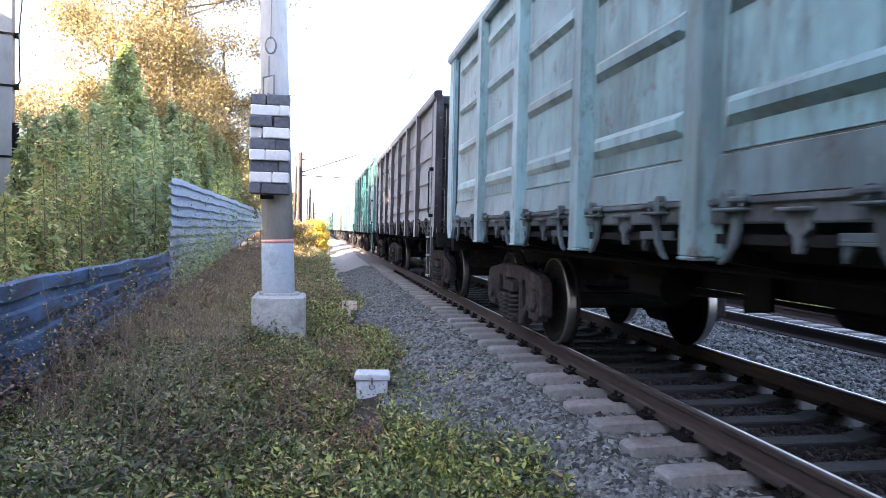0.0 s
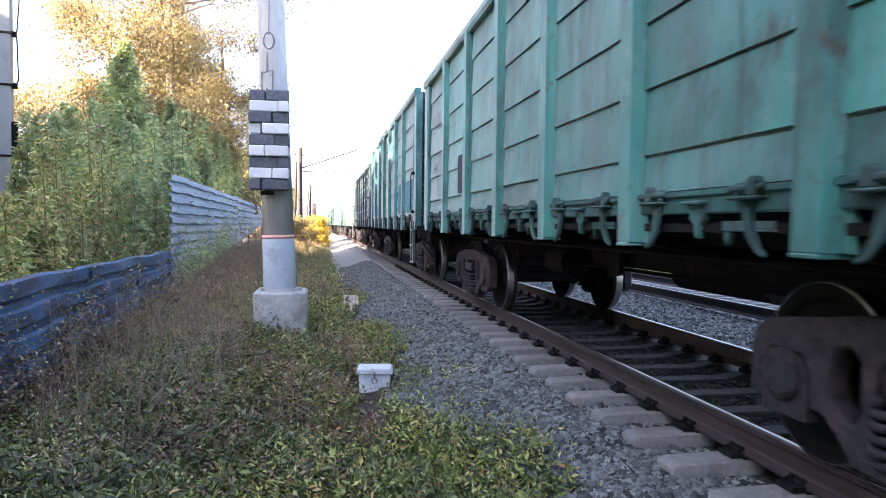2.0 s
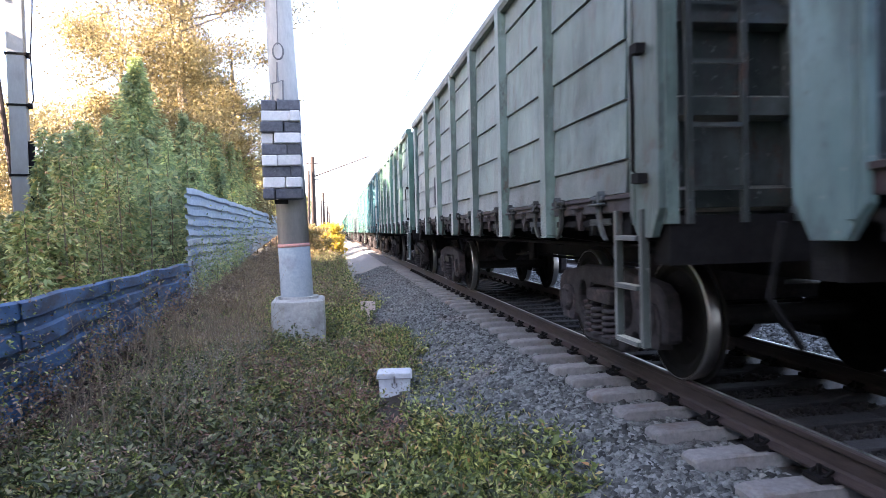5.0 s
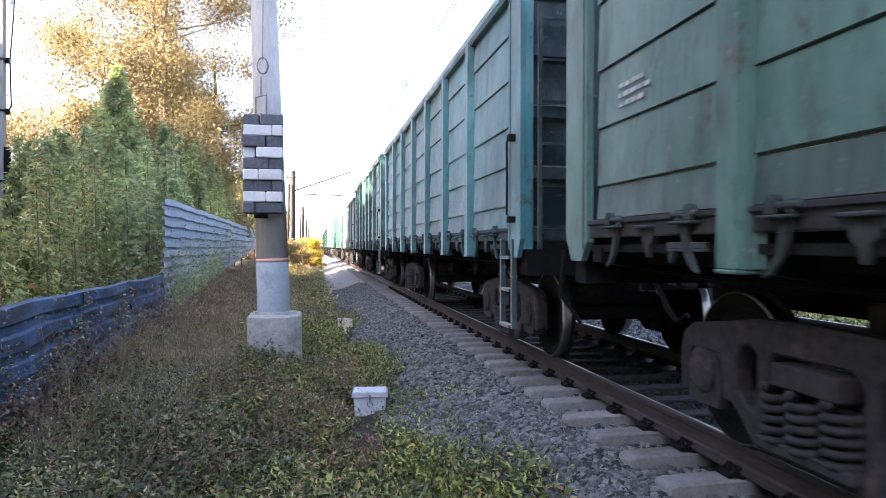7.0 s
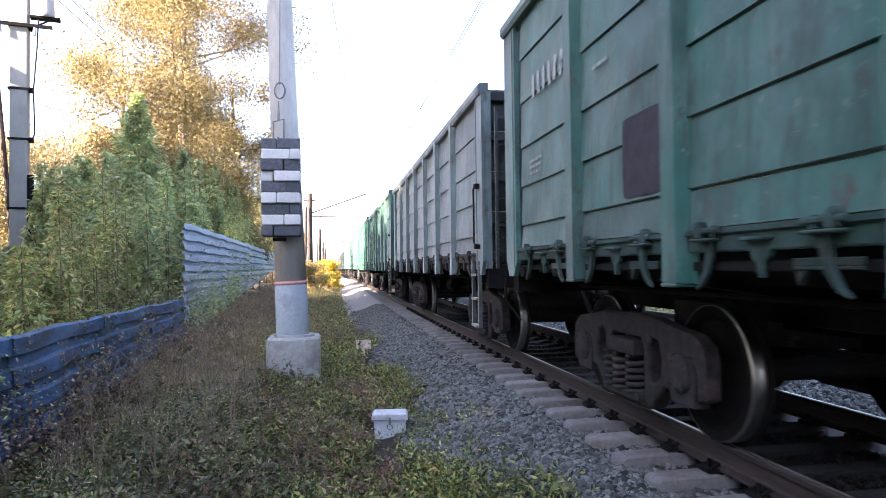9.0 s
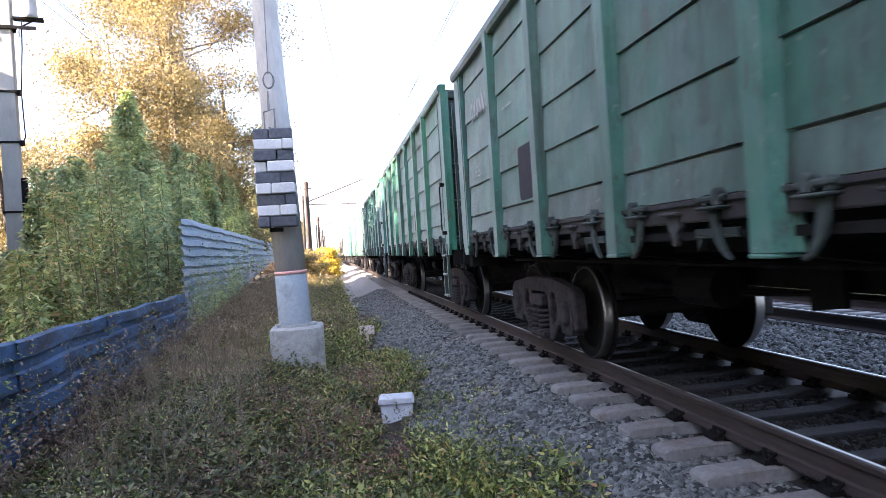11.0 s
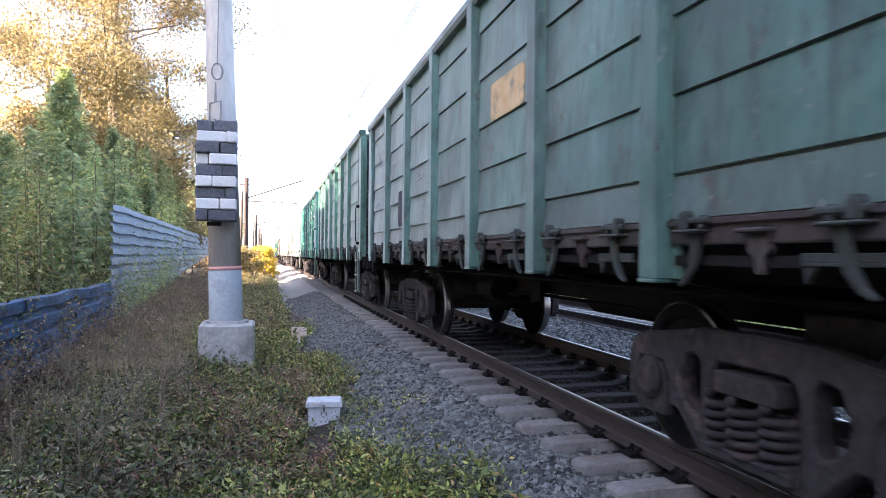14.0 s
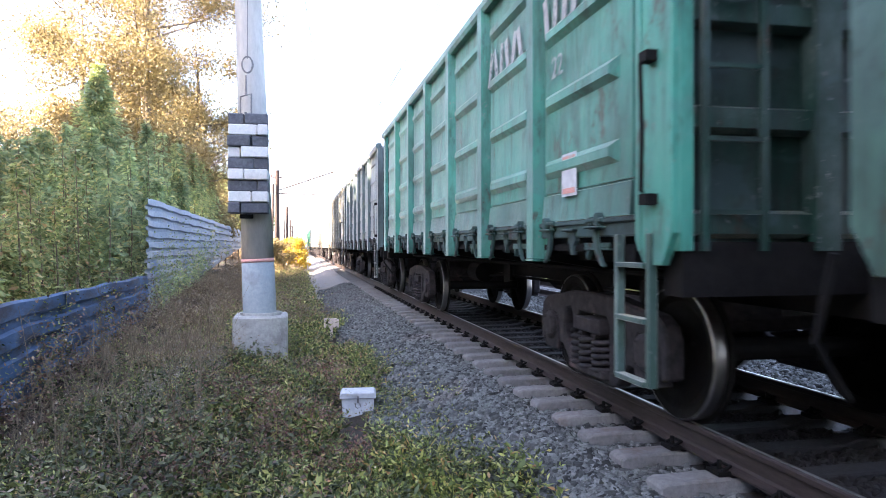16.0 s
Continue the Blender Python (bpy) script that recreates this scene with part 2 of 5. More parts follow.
L_GREEN = leaf("weed_leaf", [(0.0, (0.0305, 0.0439, 0.0146)), (0.42, (0.0976, 0.14, 0.0415)), (0.66, (0.281, 0.354, 0.104)), (0.9, (0.561, 0.561, 0.207)), (1.0, (0.488, 0.244, 0.122))])
L_BROAD = leaf("broad_leaf", [(0.0, (0.024, 0.032, 0.012)), (0.5, (0.066, 0.088, 0.032)), (0.85, (0.17, 0.2, 0.075)), (1.0, (0.34, 0.32, 0.17))])
L_DARK = leaf("thicket_leaf", [(0.0, (0.223, 0.308, 0.171)), (0.5, (0.428, 0.53, 0.291)), (0.85, (0.632, 0.7, 0.375)), (1.0, (0.856, 0.718, 0.342))], 0.5)
L_HEDGE = leaf("hedge_leaf", [(0.0, (0.144, 0.196, 0.0785)), (0.4, (0.315, 0.38, 0.157)), (0.75, (0.55, 0.562, 0.249)), (0.92, (0.654, 0.524, 0.262)), (1.0, (0.393, 0.223, 0.131))], 0.4)
L_DRY = leaf("dry_weed_leaf", [(0.0, (0.0963, 0.0642, 0.0577)), (0.4, (0.241, 0.152, 0.131)), (0.7, (0.402, 0.274, 0.209)), (0.92, (0.209, 0.225, 0.104)), (1.0, (0.738, 0.657, 0.593))], 0.2)
L_RED = leaf("red_weed_leaf", [(0.0, (0.14, 0.0624, 0.0593)), (0.5, (0.312, 0.149, 0.133)), (0.85, (0.499, 0.296, 0.234)), (1.0, (0.312, 0.312, 0.125))])
L_STRAW = leaf("straw", [(0.0, (0.19, 0.136, 0.0944)), (0.5, (0.332, 0.248, 0.172)), (0.85, (0.498, 0.392, 0.273)), (1.0, (0.261, 0.248, 0.119))], 0.3)
L_GOLD = leaf("autumn_leaf", [(0.0, (0.169, 0.143, 0.0777)), (0.35, (0.28, 0.234, 0.118)), (0.75, (0.364, 0.299, 0.143)), (0.92, (0.416, 0.37, 0.221)), (1.0, (0.182, 0.189, 0.091))], 0.55)
L_YELLOW = leaf("yellow_leaf", [(0.0, (0.4, 0.288, 0.032)), (0.5, (0.6, 0.464, 0.056)), (1.0, (0.68, 0.576, 0.128))], 0.5)

# ---- mesh helpers ----


class Shape:
    """Collects boxes, bars, tubes and profiles into one mesh."""

    def __init__(self):
        self.v, self.f = [], []

    def add(self, vs, fs, m=None):
        o = len(self.v)
        self.v += [tuple(m @ Vector(p)) if m else tuple(p) for p in vs]
        self.f += [tuple(i + o for i in q) for q in fs]
        return self

    def box(self, x0, x1, y0, y1, z0, z1, m=None):
        vs = [(x, y, z) for x in (x0, x1) for y in (y0, y1) for z in (z0, z1)]
        return self.add(vs, [(0, 1, 3, 2), (4, 6, 7, 5), (0, 4, 5, 1), (2, 3, 7, 6), (0, 2, 6, 4), (1, 5, 7, 3)], m)

    def prism(self, pts, axis, a, b, m=None):
        """A closed outline swept along an axis from a to b. x: outline in (y, z); y: (x, z); z: (x, y)."""
        n = len(pts)
        put = {"x": lambda p, s: (s, p[0], p[1]), "y": lambda p, s: (p[0], s, p[1]), "z": lambda p, s: (p[0], p[1], s)}[axis]
        vs = [put(p, a) for p in pts] + [put(p, b) for p in pts]
        return self.add(vs, [tuple(range(n))[::-1], tuple(range(n, 2 * n))] + [(i, (i + 1) % n, n + (i + 1) % n, n + i) for i in range(n)], m)

    def tube(self, pts, r, n=8, r2=None):
        """A round bar through the points; r2: its radius at the end."""
        pts = [Vector(p) for p in pts]
        o, k = len(self.v), len(pts)
        for i, p in enumerate(pts):
            d = (pts[min(i + 1, k - 1)] - pts[max(i - 1, 0)]).normalized()
            s = d.cross(Vector((0, 0, 1)) if abs(d.z) < 0.9 else Vector((1, 0, 0))).normalized()
            u = s.cross(d)
            rr = r if r2 is None else r + (r2 - r) * i / (k - 1)
            self.v += [tuple(p + rr * (math.cos(2 * math.pi * j / n) * s + math.sin(2 * math.pi * j / n) * u)) for j in range(n)]
        for i in range(k - 1):
            for j in range(n):
                a, b = o + i * n + j, o + i * n + (j + 1) % n
                self.f.append((a, b, b + n, a + n))
        self.f += [tuple(range(o, o + n))[::-1], tuple(range(o + (k - 1) * n, o + k * n))]
        return self

    def lathe(self, prof, n, m=None):
        """Turns (radius, x) pairs round the x axis."""
        k = len(prof)
        vs = [(x, r * math.cos(2 * math.pi * j / n), r * math.sin(2 * math.pi * j / n)) for r, x in prof for j in range(n)]
        fs = [(i * n + j, i * n + (j + 1) % n, (i + 1) * n + (j + 1) % n, (i + 1) * n + j) for i in range(k - 1) for j in range(n)]
        return self.add(vs, fs, m)

    def mesh(self, name, material, bevel=0.0, smooth=False):
        me = bpy.data.meshes.new(name)
        me.from_pydata(self.v, [], self.f)
        bm = bmesh.new()
        bm.from_mesh(me)
        bmesh.ops.recalc_face_normals(bm, faces=bm.faces)
        if bevel:
            bmesh.ops.bevel(bm, geom=[e for e in bm.edges if e.is_manifold and e.calc_face_angle(0) > 0.6], offset=bevel, segments=1, affect="EDGES", clamp_overlap=True)
        if smooth:
            for q in bm.faces:
                q.smooth = True
        bm.to_mesh(me)
        bm.free()
        me.materials.append(material)
        return me


def part(name, data, parent, m=None, label=""):
    ob = new(name, data)
    ob.parent = parent
    if m is not None:
        ob.matrix_basis = m
    return tagged(ob, label)


def thing(name, label, category, m=None, data=None, group="", kind=""):
    ob = new(name, data)
    if m is not None:
        ob.matrix_basis = m
    return tagged(ob, label, category, group, kind)


def raw_mesh(name, verts, faces, material):
    """A mesh from numpy arrays of points and of equal-sided faces."""
    me = bpy.data.meshes.new(name)
    k = faces.shape[1]
    me.vertices.add(len(verts))
    me.vertices.foreach_set("co", np.ascontiguousarray(verts, np.float32).ravel())
    me.loops.add(faces.size)
    me.loops.foreach_set("vertex_index", np.ascontiguousarray(faces, np.int32).ravel())
    me.polygons.add(len(faces))
    me.polygons.foreach_set("loop_start", np.arange(0, faces.size, k, dtype=np.int32))
    me.update(calc_edges=True)
    me.materials.append(material)
    return me


rng = np.random.default_rng(7)


def leaf_arrays(at, size, up=0.3, slim=0.45, out=None):
    """Folded leaf blades at the points. up: how far they lie flat; out: directions in which they point."""
    n = len(at)
    d = rng.normal(size=(n, 3)) if out is None else out + 0.5 * rng.normal(size=(n, 3))
    d /= np.linalg.norm(d, axis=1, keepdims=True)
    nrm = rng.normal(size=(n, 3)) + (0, 0, up * 3)
    s = np.cross(d, nrm)
    s /= np.linalg.norm(s, axis=1, keepdims=True) + 1e-9
    f = np.cross(s, d)
    L, W = size[:, None], size[:, None] * slim
    base, tip, mid = at, at + d * L, at + d * L * 0.45 + f * L * 0.1
    v = np.stack([base, mid + s * W / 2, tip, mid - s * W / 2], 1).reshape(-1, 3)
    return v


def leaf_mesh(name, verts, material):
    return raw_mesh(name, verts, np.arange(len(verts)).reshape(-1, 4), material)

# ---- ground ----
SPACING = 0.56
S0 = 2.335 - 0.1
# x: 0 is the middle of the rail by the path, z: 0 its running surface, y: along the track
GAUGE = 1.592
MID = GAUGE / 2


def step(a, b, x):
    u = np.clip((x - a) / (b - a), 0, 1)
    return u * u * (3 - 2 * u)


def ground_z(x, y):
    x, y = np.asarray(x, float), np.asarray(y, float)
    z = -0.3 - 0.27 * step(-0.75, -1.7, x) - 0.1 * step(-1.7, -2.3, x)
    fence = np.clip(-0.86 + 0.056 * (y - 5.7), -0.95, 0.3)
    z = z + (fence - z) * step(-3.4, -5.8, x)
    z = z - 0.5 * step(7.6, 9.5, x)
    z = z - 0.1 * np.exp(-((x + 2.05) / 0.45) ** 2 - ((y - 6.0) / 0.7) ** 2)  # hollow before the cable box
    return z + 0.05 * np.sin(1.7 * x + 0.8 * y) * np.sin(1.1 * y - x) * step(-1.6, -2.6, x)


def strip(name, xs, ys, lift, material):
    """A sheet on the ground over the given lines."""
    gx, gy = np.meshgrid(xs, ys, indexing="ij")
    v = np.stack([gx, gy, ground_z(gx, gy) + lift], -1).reshape(-1, 3)
    a, b = len(xs), len(ys)
    i, j = np.meshgrid(np.arange(a - 1), np.arange(b - 1), indexing="ij")
    q = (i * b + j).ravel()
    f = np.stack([q, q + b, q + b + 1, q + 1], 1)
    me = raw_mesh(name, v, f, material)
    return me


far_y = [-400, -150, -60, -30, -15] + list(np.arange(-10, 40, 0.5)) + [45, 55, 70, 100, 160, 300, 700, 2500]
ground = thing("ground", "weedy brown soil beside the railway", "ground", None,
               strip("ground", [-2500, -600, -200, -80, -40, -25, -15] + list(np.arange(-12, 10.1, 0.3)) + [15, 30, 80, 300, 2500], far_y, 0.0, SOIL), kind="structure")
bed_y = [-60, -20] + list(np.arange(-6, 30, 0.5)) + [40, 60, 100, 200, 600]
ballast = thing("ballast", "grey crushed stone ballast under the tracks", "ballast", None,
                strip("ballast", list(np.arange(-1.75, -0.4, 0.15)) + [-0.3, 2, 3.0, 4.0, 6, 7.4], bed_y, 0.012, BED), kind="structure")
dark_bed = thing("trackbed", "dark ballast between the rails", "ballast", None,
             strip("trackbed", [0.05, 0.4, 0.8, 1.2, 1.54], bed_y, 0.03, DARK_BALLAST), kind="structure")
path = thing("path", "pale gravel service path along the ballast", "path", None,
             strip("path", list(np.arange(-2.3, -0.42, 0.15)), [21, 23, 26, 30, 36, 44, 60, 100, 200, 600], 0.024, PATH_GRAVEL), kind="structure")


def scatter_stones(name, label, n, box, size, lift, material, fade=None):
    """Loose broken stones, each a small crooked block."""
    x = rng.uniform(box[0], box[1], n)
    y = box[2] + (box[3] - box[2]) * rng.uniform(0, 1, n) ** 1.5
    if fade:
        keep = rng.uniform(0, 1, n) < fade(x, y)
        x, y = x[keep], y[keep]
    n = len(x)
    corner = np.array([(a, b, c) for a in (-1, 1) for b in (-1, 1) for c in (-1, 1)], float)
    v = corner[None] * (0.6 + 0.5 * rng.uniform(size=(n, 8, 3)))
    s = size * rng.uniform(0.45, 1.2, (n, 1, 1)) * rng.uniform(0.6, 1.2, (n, 1, 3))
    v = v * s / 2
    ax = rng.normal(size=(n, 3))
    ax /= np.linalg.norm(ax, axis=1, keepdims=True)
    an = rng.uniform(0, 6.28, (n, 1, 1))
    k = ax[:, None, :]
    v = v * np.cos(an) + np.cross(np.broadcast_to(k, v.shape), v) * np.sin(an) + k * (v * k).sum(-1, keepdims=True) * (1 - np.cos(an))
    z = ground_z(x, y) + lift + size * 0.18 * rng.uniform(-0.5, 1.0, n)
    v = v + np.stack([x, y, z], -1)[:, None]
    q = np.array([(0, 1, 3, 2), (4, 6, 7, 5), (0, 4, 5, 1), (2, 3, 7, 6), (0, 2, 6, 4), (1, 5, 7, 3)])
    f = (np.arange(n)[:, None, None] * 8 + q).reshape(-1, 4)
    return thing(name, label, "stones", None, raw_mesh(name, v.reshape(-1, 3), f, material), kind="stuff")


scatter_stones("ballast_stones", "loose grey crushed stones of the ballast shoulder", 92000, (-1.95, -0.1, 1.0, 27), 0.058, 0.004, STONES,
               lambda x, y: (0.25 + 0.75 * step(-1.9, -1.5, x + 0.12 * np.sin(1.3 * y))) * ((x < -0.56) | (abs((y - S0) % SPACING - SPACING / 2) < 0.12)))
scatter_stones("rear_ballast_stones", "loose grey crushed stones behind the viewpoint", 9000, (-1.9, -0.1, -5, 1.2), 0.058, 0.014, STONES)
scatter_stones("trackbed_stones", "dark stones between the rails", 9000, (0.08, 1.5, 1, 14), 0.055, 0.03, DARK_BALLAST, lambda x, y: 1.0 * (abs((y - S0) % SPACING - SPACING / 2) < 0.15))
scatter_stones("far_ballast_stones", "grey crushed stones between the two tracks", 42000, (1.75, 5.6, 1.5, 20), 0.062, 0.02, STONES)

# ---- rails and sleepers ----
RAIL_OUT = [(-0.075, -0.18), (0.075, -0.18), (0.075, -0.168), (0.02, -0.15), (0.009, -0.135), (0.009, -0.05), (0.034, -0.036),
            (0.036, -0.008), (0.028, 0.0), (-0.028, 0.0), (-0.036, -0.008), (-0.034, -0.036), (-0.009, -0.05), (-0.009, -0.135), (-0.02, -0.15), (-0.075, -0.168)]


def rail(x, z, label):
    base = thing("rail", label, "rail", pose(x, 0, z), Shape().prism(RAIL_OUT, "y", -60, 500).mesh("rail", RAIL), "rails", "structure")
    part("running_surface", Shape().prism([(-0.006, -0.001), (0.018, -0.001), (0.017, 0.002), (-0.005, 0.002)], "y", -60, 500).mesh("running_surface", TREAD), base, None, "polished bright running surface")
    return base


rail(0, 0, "rusty steel rail with a polished top beside the path")
rail(GAUGE, 0, "rusty steel rail with a polished top, shaded by the wagons")
rail(4.1, 0, "rusty steel rail of the second track")
rail(MID + 4.1 + MID, 0, "rusty steel rail of the second track")

sl_prof = [(-1.35, -0.3), (-1.35, -0.03), (-1.3, -0.012), (-0.55, 0.0), (-0.4, -0.035), (0.4, -0.035), (0.55, 0.0), (1.3, -0.012), (1.35, -0.03), (1.35, -0.3)]
sleeper_shape = Shape()
k = len(sl_prof)
vs = [(x, -0.14 if z < -0.1 else -0.1, z) for x, z in sl_prof] + [(x, 0.14 if z < -0.1 else 0.1, z) for x, z in sl_prof]
sleeper_shape.add(vs, [tuple(range(k))[::-1], tuple(range(k, 2 * k))] + [(i, (i + 1) % k, k + (i + 1) % k, k + i) for i in range(k)])
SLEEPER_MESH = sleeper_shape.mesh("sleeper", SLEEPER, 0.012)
clip = Shape()
for sx in (-1, 1):
    clip.box(sx * 0.08, sx * 0.16, -0.07, 0.07, 0.0, 0.03)
    clip.tube([(sx * 0.13, -0.055, 0.03), (sx * 0.07, -0.05, 0.055), (sx * 0.07, 0.05, 0.055), (sx * 0.13, 0.055, 0.03)], 0.011, 6)
    clip.tube([(sx * 0.115, 0, 0.02), (sx * 0.115, 0, 0.085)], 0.014, 6)
clip.box(-0.085, 0.085, -0.09, 0.09, -0.004, 0.009)
CLIP_MESH = clip.mesh("rail_fastening", IRON)

# ---- concrete pole with its foundation ----
PX, PY = -3.27, 9.95
pole = thing("catenary_pole", "leaning round grey concrete mast, blue-grey lower part, in a cracked block", "pole", pose(PX, PY, 0))
LEAN = pose(-0.015, 0, 0, 0, -1.9, 0)
part("shaft", Shape().tube([(0, 0, 1.0), (0, 0, 4), (0, 0, 7), (0, 0, 10.5)], 0.252, 24, 0.155).mesh("shaft", CONCRETE, 0, True), pole, LEAN)
part("painted_foot", Shape().tube([(0, 0, -0.6), (0, 0, 0.2), (0, 0, 0.98)], 0.27, 24, 0.256).mesh("painted_foot", BLUEGREY, 0, True), pole, LEAN, "blue-grey painted foot")
part("painted_ring", Shape().tube([(0, 0, 0.975), (0, 0, 1.03)], 0.26, 24, 0.259).mesh("painted_ring", PINK, 0, True), pole, LEAN, "faded red painted ring")
block = Shape()
block.prism([(-0.42, -0.3), (-0.2, -0.42), (0.2, -0.42), (0.42, -0.3), (0.42, 0.42), (-0.42, 0.42)], "z", -0.95, 0.13)
part("foundation", block.mesh("foundation", OLD_CONCRETE, 0.03), pole, pose(0, -0.02, 0), "cracked concrete foundation block")
part("collar", Shape().tube([(0, 0, 0.13), (0, 0, 0.17)], 0.33, 20).mesh("collar", OLD_CONCRETE), pole)

# counterweights beside the pole
stack = thing("counterweight_stack", "hanging stack of concrete slabs painted black and white", "counterweight", pose(PX - 0.17, PY - 0.48, 0))
for k in range(9):
    s = (-0.1, 0.06, 0.15, -0.04, 0.1)[k % 5]
    paint, words = (W_DARK, "dark painted slab") if k % 2 == 0 else (W_WHITE, "white painted slab")
    for x0, x1, y0 in ((-0.28, s - 0.004, -0.2 + 0.03 * (k % 3)), (s + 0.004, 0.31, -0.2 + 0.035 * ((k + 1) % 2))):
        slab = Shape().box(x0 + rng.uniform(-0.008, 0.008), x1, y0, 0.2, 0.004, 0.166)
        part("slab", slab.mesh("slab", paint, 0.014), stack, pose(0, 0, 1.73 + 0.17 * k, 0, 0, rng.uniform(-2, 2)), words)
part("rod", Shape().tube([(-0.03, 0.01, 1.66), (-0.03, 0.01, 3.3)], 0.018, 8).mesh("rod", STEEL), stack)
part("hanger", Shape().tube([(-0.1, -0.02, 3.25), (-0.1, -0.02, 3.53), (0.06, -0.02, 3.58), (0.06, -0.02, 3.26)], 0.016, 6).tube([(-0.02, -0.02, 3.55), (-0.02, -0.02, 3.86)], 0.024, 6, 0.012).mesh("hanger", STEEL), stack, None, "bent steel hanger")
ring_pts = [(0.075 * math.cos(a), 0, 4.03 + 0.125 * math.sin(a)) for a in np.linspace(-1.57, 4.9, 22)]
part("ring", Shape().tube([(p[0] + 0.0, -0.02 + 0.01 * i / 22, p[2]) for i, p in enumerate(ring_pts)], 0.011, 6).tube([(p[0] * 1.15, 0.01, p[2]) for p in ring_pts], 0.009, 6).mesh("ring", STEEL), stack, None, "coiled steel wire ring")
part("cable", Shape().tube([(0.0, -0.02, 4.12), (0.02, -0.01, 6.5), (0.03, 0.0, 10.2)], 0.009, 6).mesh("cable", STEEL), stack)
part("clamp", Shape().box(-0.12, 0.08, -0.05, 0.06, 1.66, 1.72).mesh("clamp", IRON, 0.005), stack)

# ---- white box, small plate, litter ----
bx, by = -2.01, 6.38
bz = -0.745
cable_box = thing("cable_box", "small white concrete cable box with a lid and hasp", "box", pose(bx, by, bz, 0, 0, -6))
part("body", Shape().prism([(-0.165, -0.1), (0.165, -0.1), (0.185, 0.25), (-0.185, 0.25)], "y", -0.13, 0.13).mesh("body", BOXW, 0.008), cable_box)
part("lid", Shape().prism([(-0.205, 0.245), (0.205, 0.245), (0.205, 0.285), (0.185, 0.315), (-0.185, 0.315), (-0.205, 0.285)], "y", -0.155, 0.155).mesh("lid", BOXW, 0.008), cable_box, None, "white lid")
part("hasp", Shape().box(-0.011, 0.011, -0.163, -0.15, 0.2, 0.28).tube([(-0.022, -0.165, 0.2), (-0.03, -0.17, 0.165), (0, -0.175, 0.145), (0.03, -0.17, 0.165), (0.022, -0.165, 0.2)], 0.006, 6).box(-0.2, 0.19, -0.16, -0.155, 0.25, 0.254).mesh("hasp", STEEL), cable_box, None, "grey iron hasp")
sign = thing("marker_plate", "small pale pink plate on a stub", "marker", pose(-2.04, 12.25, -0.42))
part("plate", Shape().box(-0.145, 0.145, -0.015, 0.015, 0.04, 0.22).mesh("plate", PLATE, 0.005), sign)
part("stub", Shape().box(-0.03, 0.03, -0.012, 0.012, -0.35, 0.06).mesh("stub", PLATE), sign)


def crumple(n, size):
    bm = bmesh.new()
    bmesh.ops.create_icosphere(bm, subdivisions=3, radius=1)
    for v in bm.verts:
        k = 0.55 + 0.6 * noise.noise(v.co * 2.3 + Vector((n, 0, 0))) + 0.35 * noise.noise(v.co * 6)
        v.co = Vector((v.co.x * size, v.co.y * size * 0.8, max(v.co.z, -0.35) * size * 0.7)) * k * 1.4
    me = bpy.data.meshes.new("litter")
    bm.to_mesh(me)
    bm.free()
    me.materials.append(LITTER)
    return me


for k, (x, y, s) in enumerate(((-3.98, 3.05, 0.075), (-3.9, 3.15, 0.05), (-4.3, 2.55, 0.045))):
    thing("plastic_litter", "crumpled white plastic litter in the weeds", "litter", pose(x, y, float(ground_z(x, y)) + 0.1, 0, 0, 50 * k), crumple(k * 5.0, s), "litter")

# ---- fence ----
FX = -5.95


def fence_panel(y0, y1, z0a, z0b, ha, hb, lean, wave=0.17):
    """A corrugated sheet whose ribs run along it, from y0 to y1; foot and height at both ends; lean at its top."""
    cols = max(2, int((y1 - y0) / 0.25))
    prof = []
    h = max(ha, hb)
    n = int(round(h / wave))
    for k in range(n):
        u = k / n
        prof += [(u, 0.0), (u + 0.3 / n, 0.0), (u + 0.42 / n, 0.06), (u + 0.92 / n, 0.05)]
    prof.append((1.0, 0.0))
    s = Shape()
    m = len(prof)
    vs = []
    for c in range(cols + 1):
        w = c / cols
        y = y0 + (y1 - y0) * w
        for u, d in prof:
            hh = ha + (hb - ha) * w
            z = z0a + (z0b - z0a) * w + hh * u + 0.012 * math.sin(3 * y + 5 * u)
            vs.append((d + lean * u + 0.025 * math.sin(1.9 * y + 2 * u), y, z))
    fs = [(c * m + r, c * m + r + 1, (c + 1) * m + r + 1, (c + 1) * m + r) for c in range(cols) for r in range(m - 1)]
    s.add(vs, fs)
    s.add([(x - 0.004, y, z) for x, y, z in vs], [q[::-1] for q in fs])
    return s


near_fence = thing("low_fence", "dented blue corrugated metal fence overgrown with weeds", "fence", pose(FX, 0, 0))
ys = [-3.0, 0.2, 3.2, 6.1, 9.0, 11.8, 14.6]


def foot(y):
    return -0.79 + 0.056 * (max(4.0, y) - 5.7)


def top(y):
    return 0.56 + 0.003 * y


for a, b in zip(ys, ys[1:]):
    part("sheet", fence_panel(a, b + 0.05, foot(a), foot(b), top(a) - foot(a), top(b) - foot(b), 0.05 * rng.uniform(-1, 1), 0.33).mesh("sheet", FENCE_BLUE), near_fence, pose(0.006 * (int(a) % 2), 0, 0), "dented blue sheet")
    part("post", Shape().box(-0.1, -0.05, b - 0.03, b + 0.03, foot(b) - 0.3, top(b) - 0.05).mesh("post", IRON), near_fence)
far_fence = thing("high_fence", "tall pale blue corrugated metal fence, paint faded", "fence", pose(FX, 0, 0))
ys = [14.5, 17.6, 20.6, 23.6, 26.6, 29.6, 32.6, 36, 40]
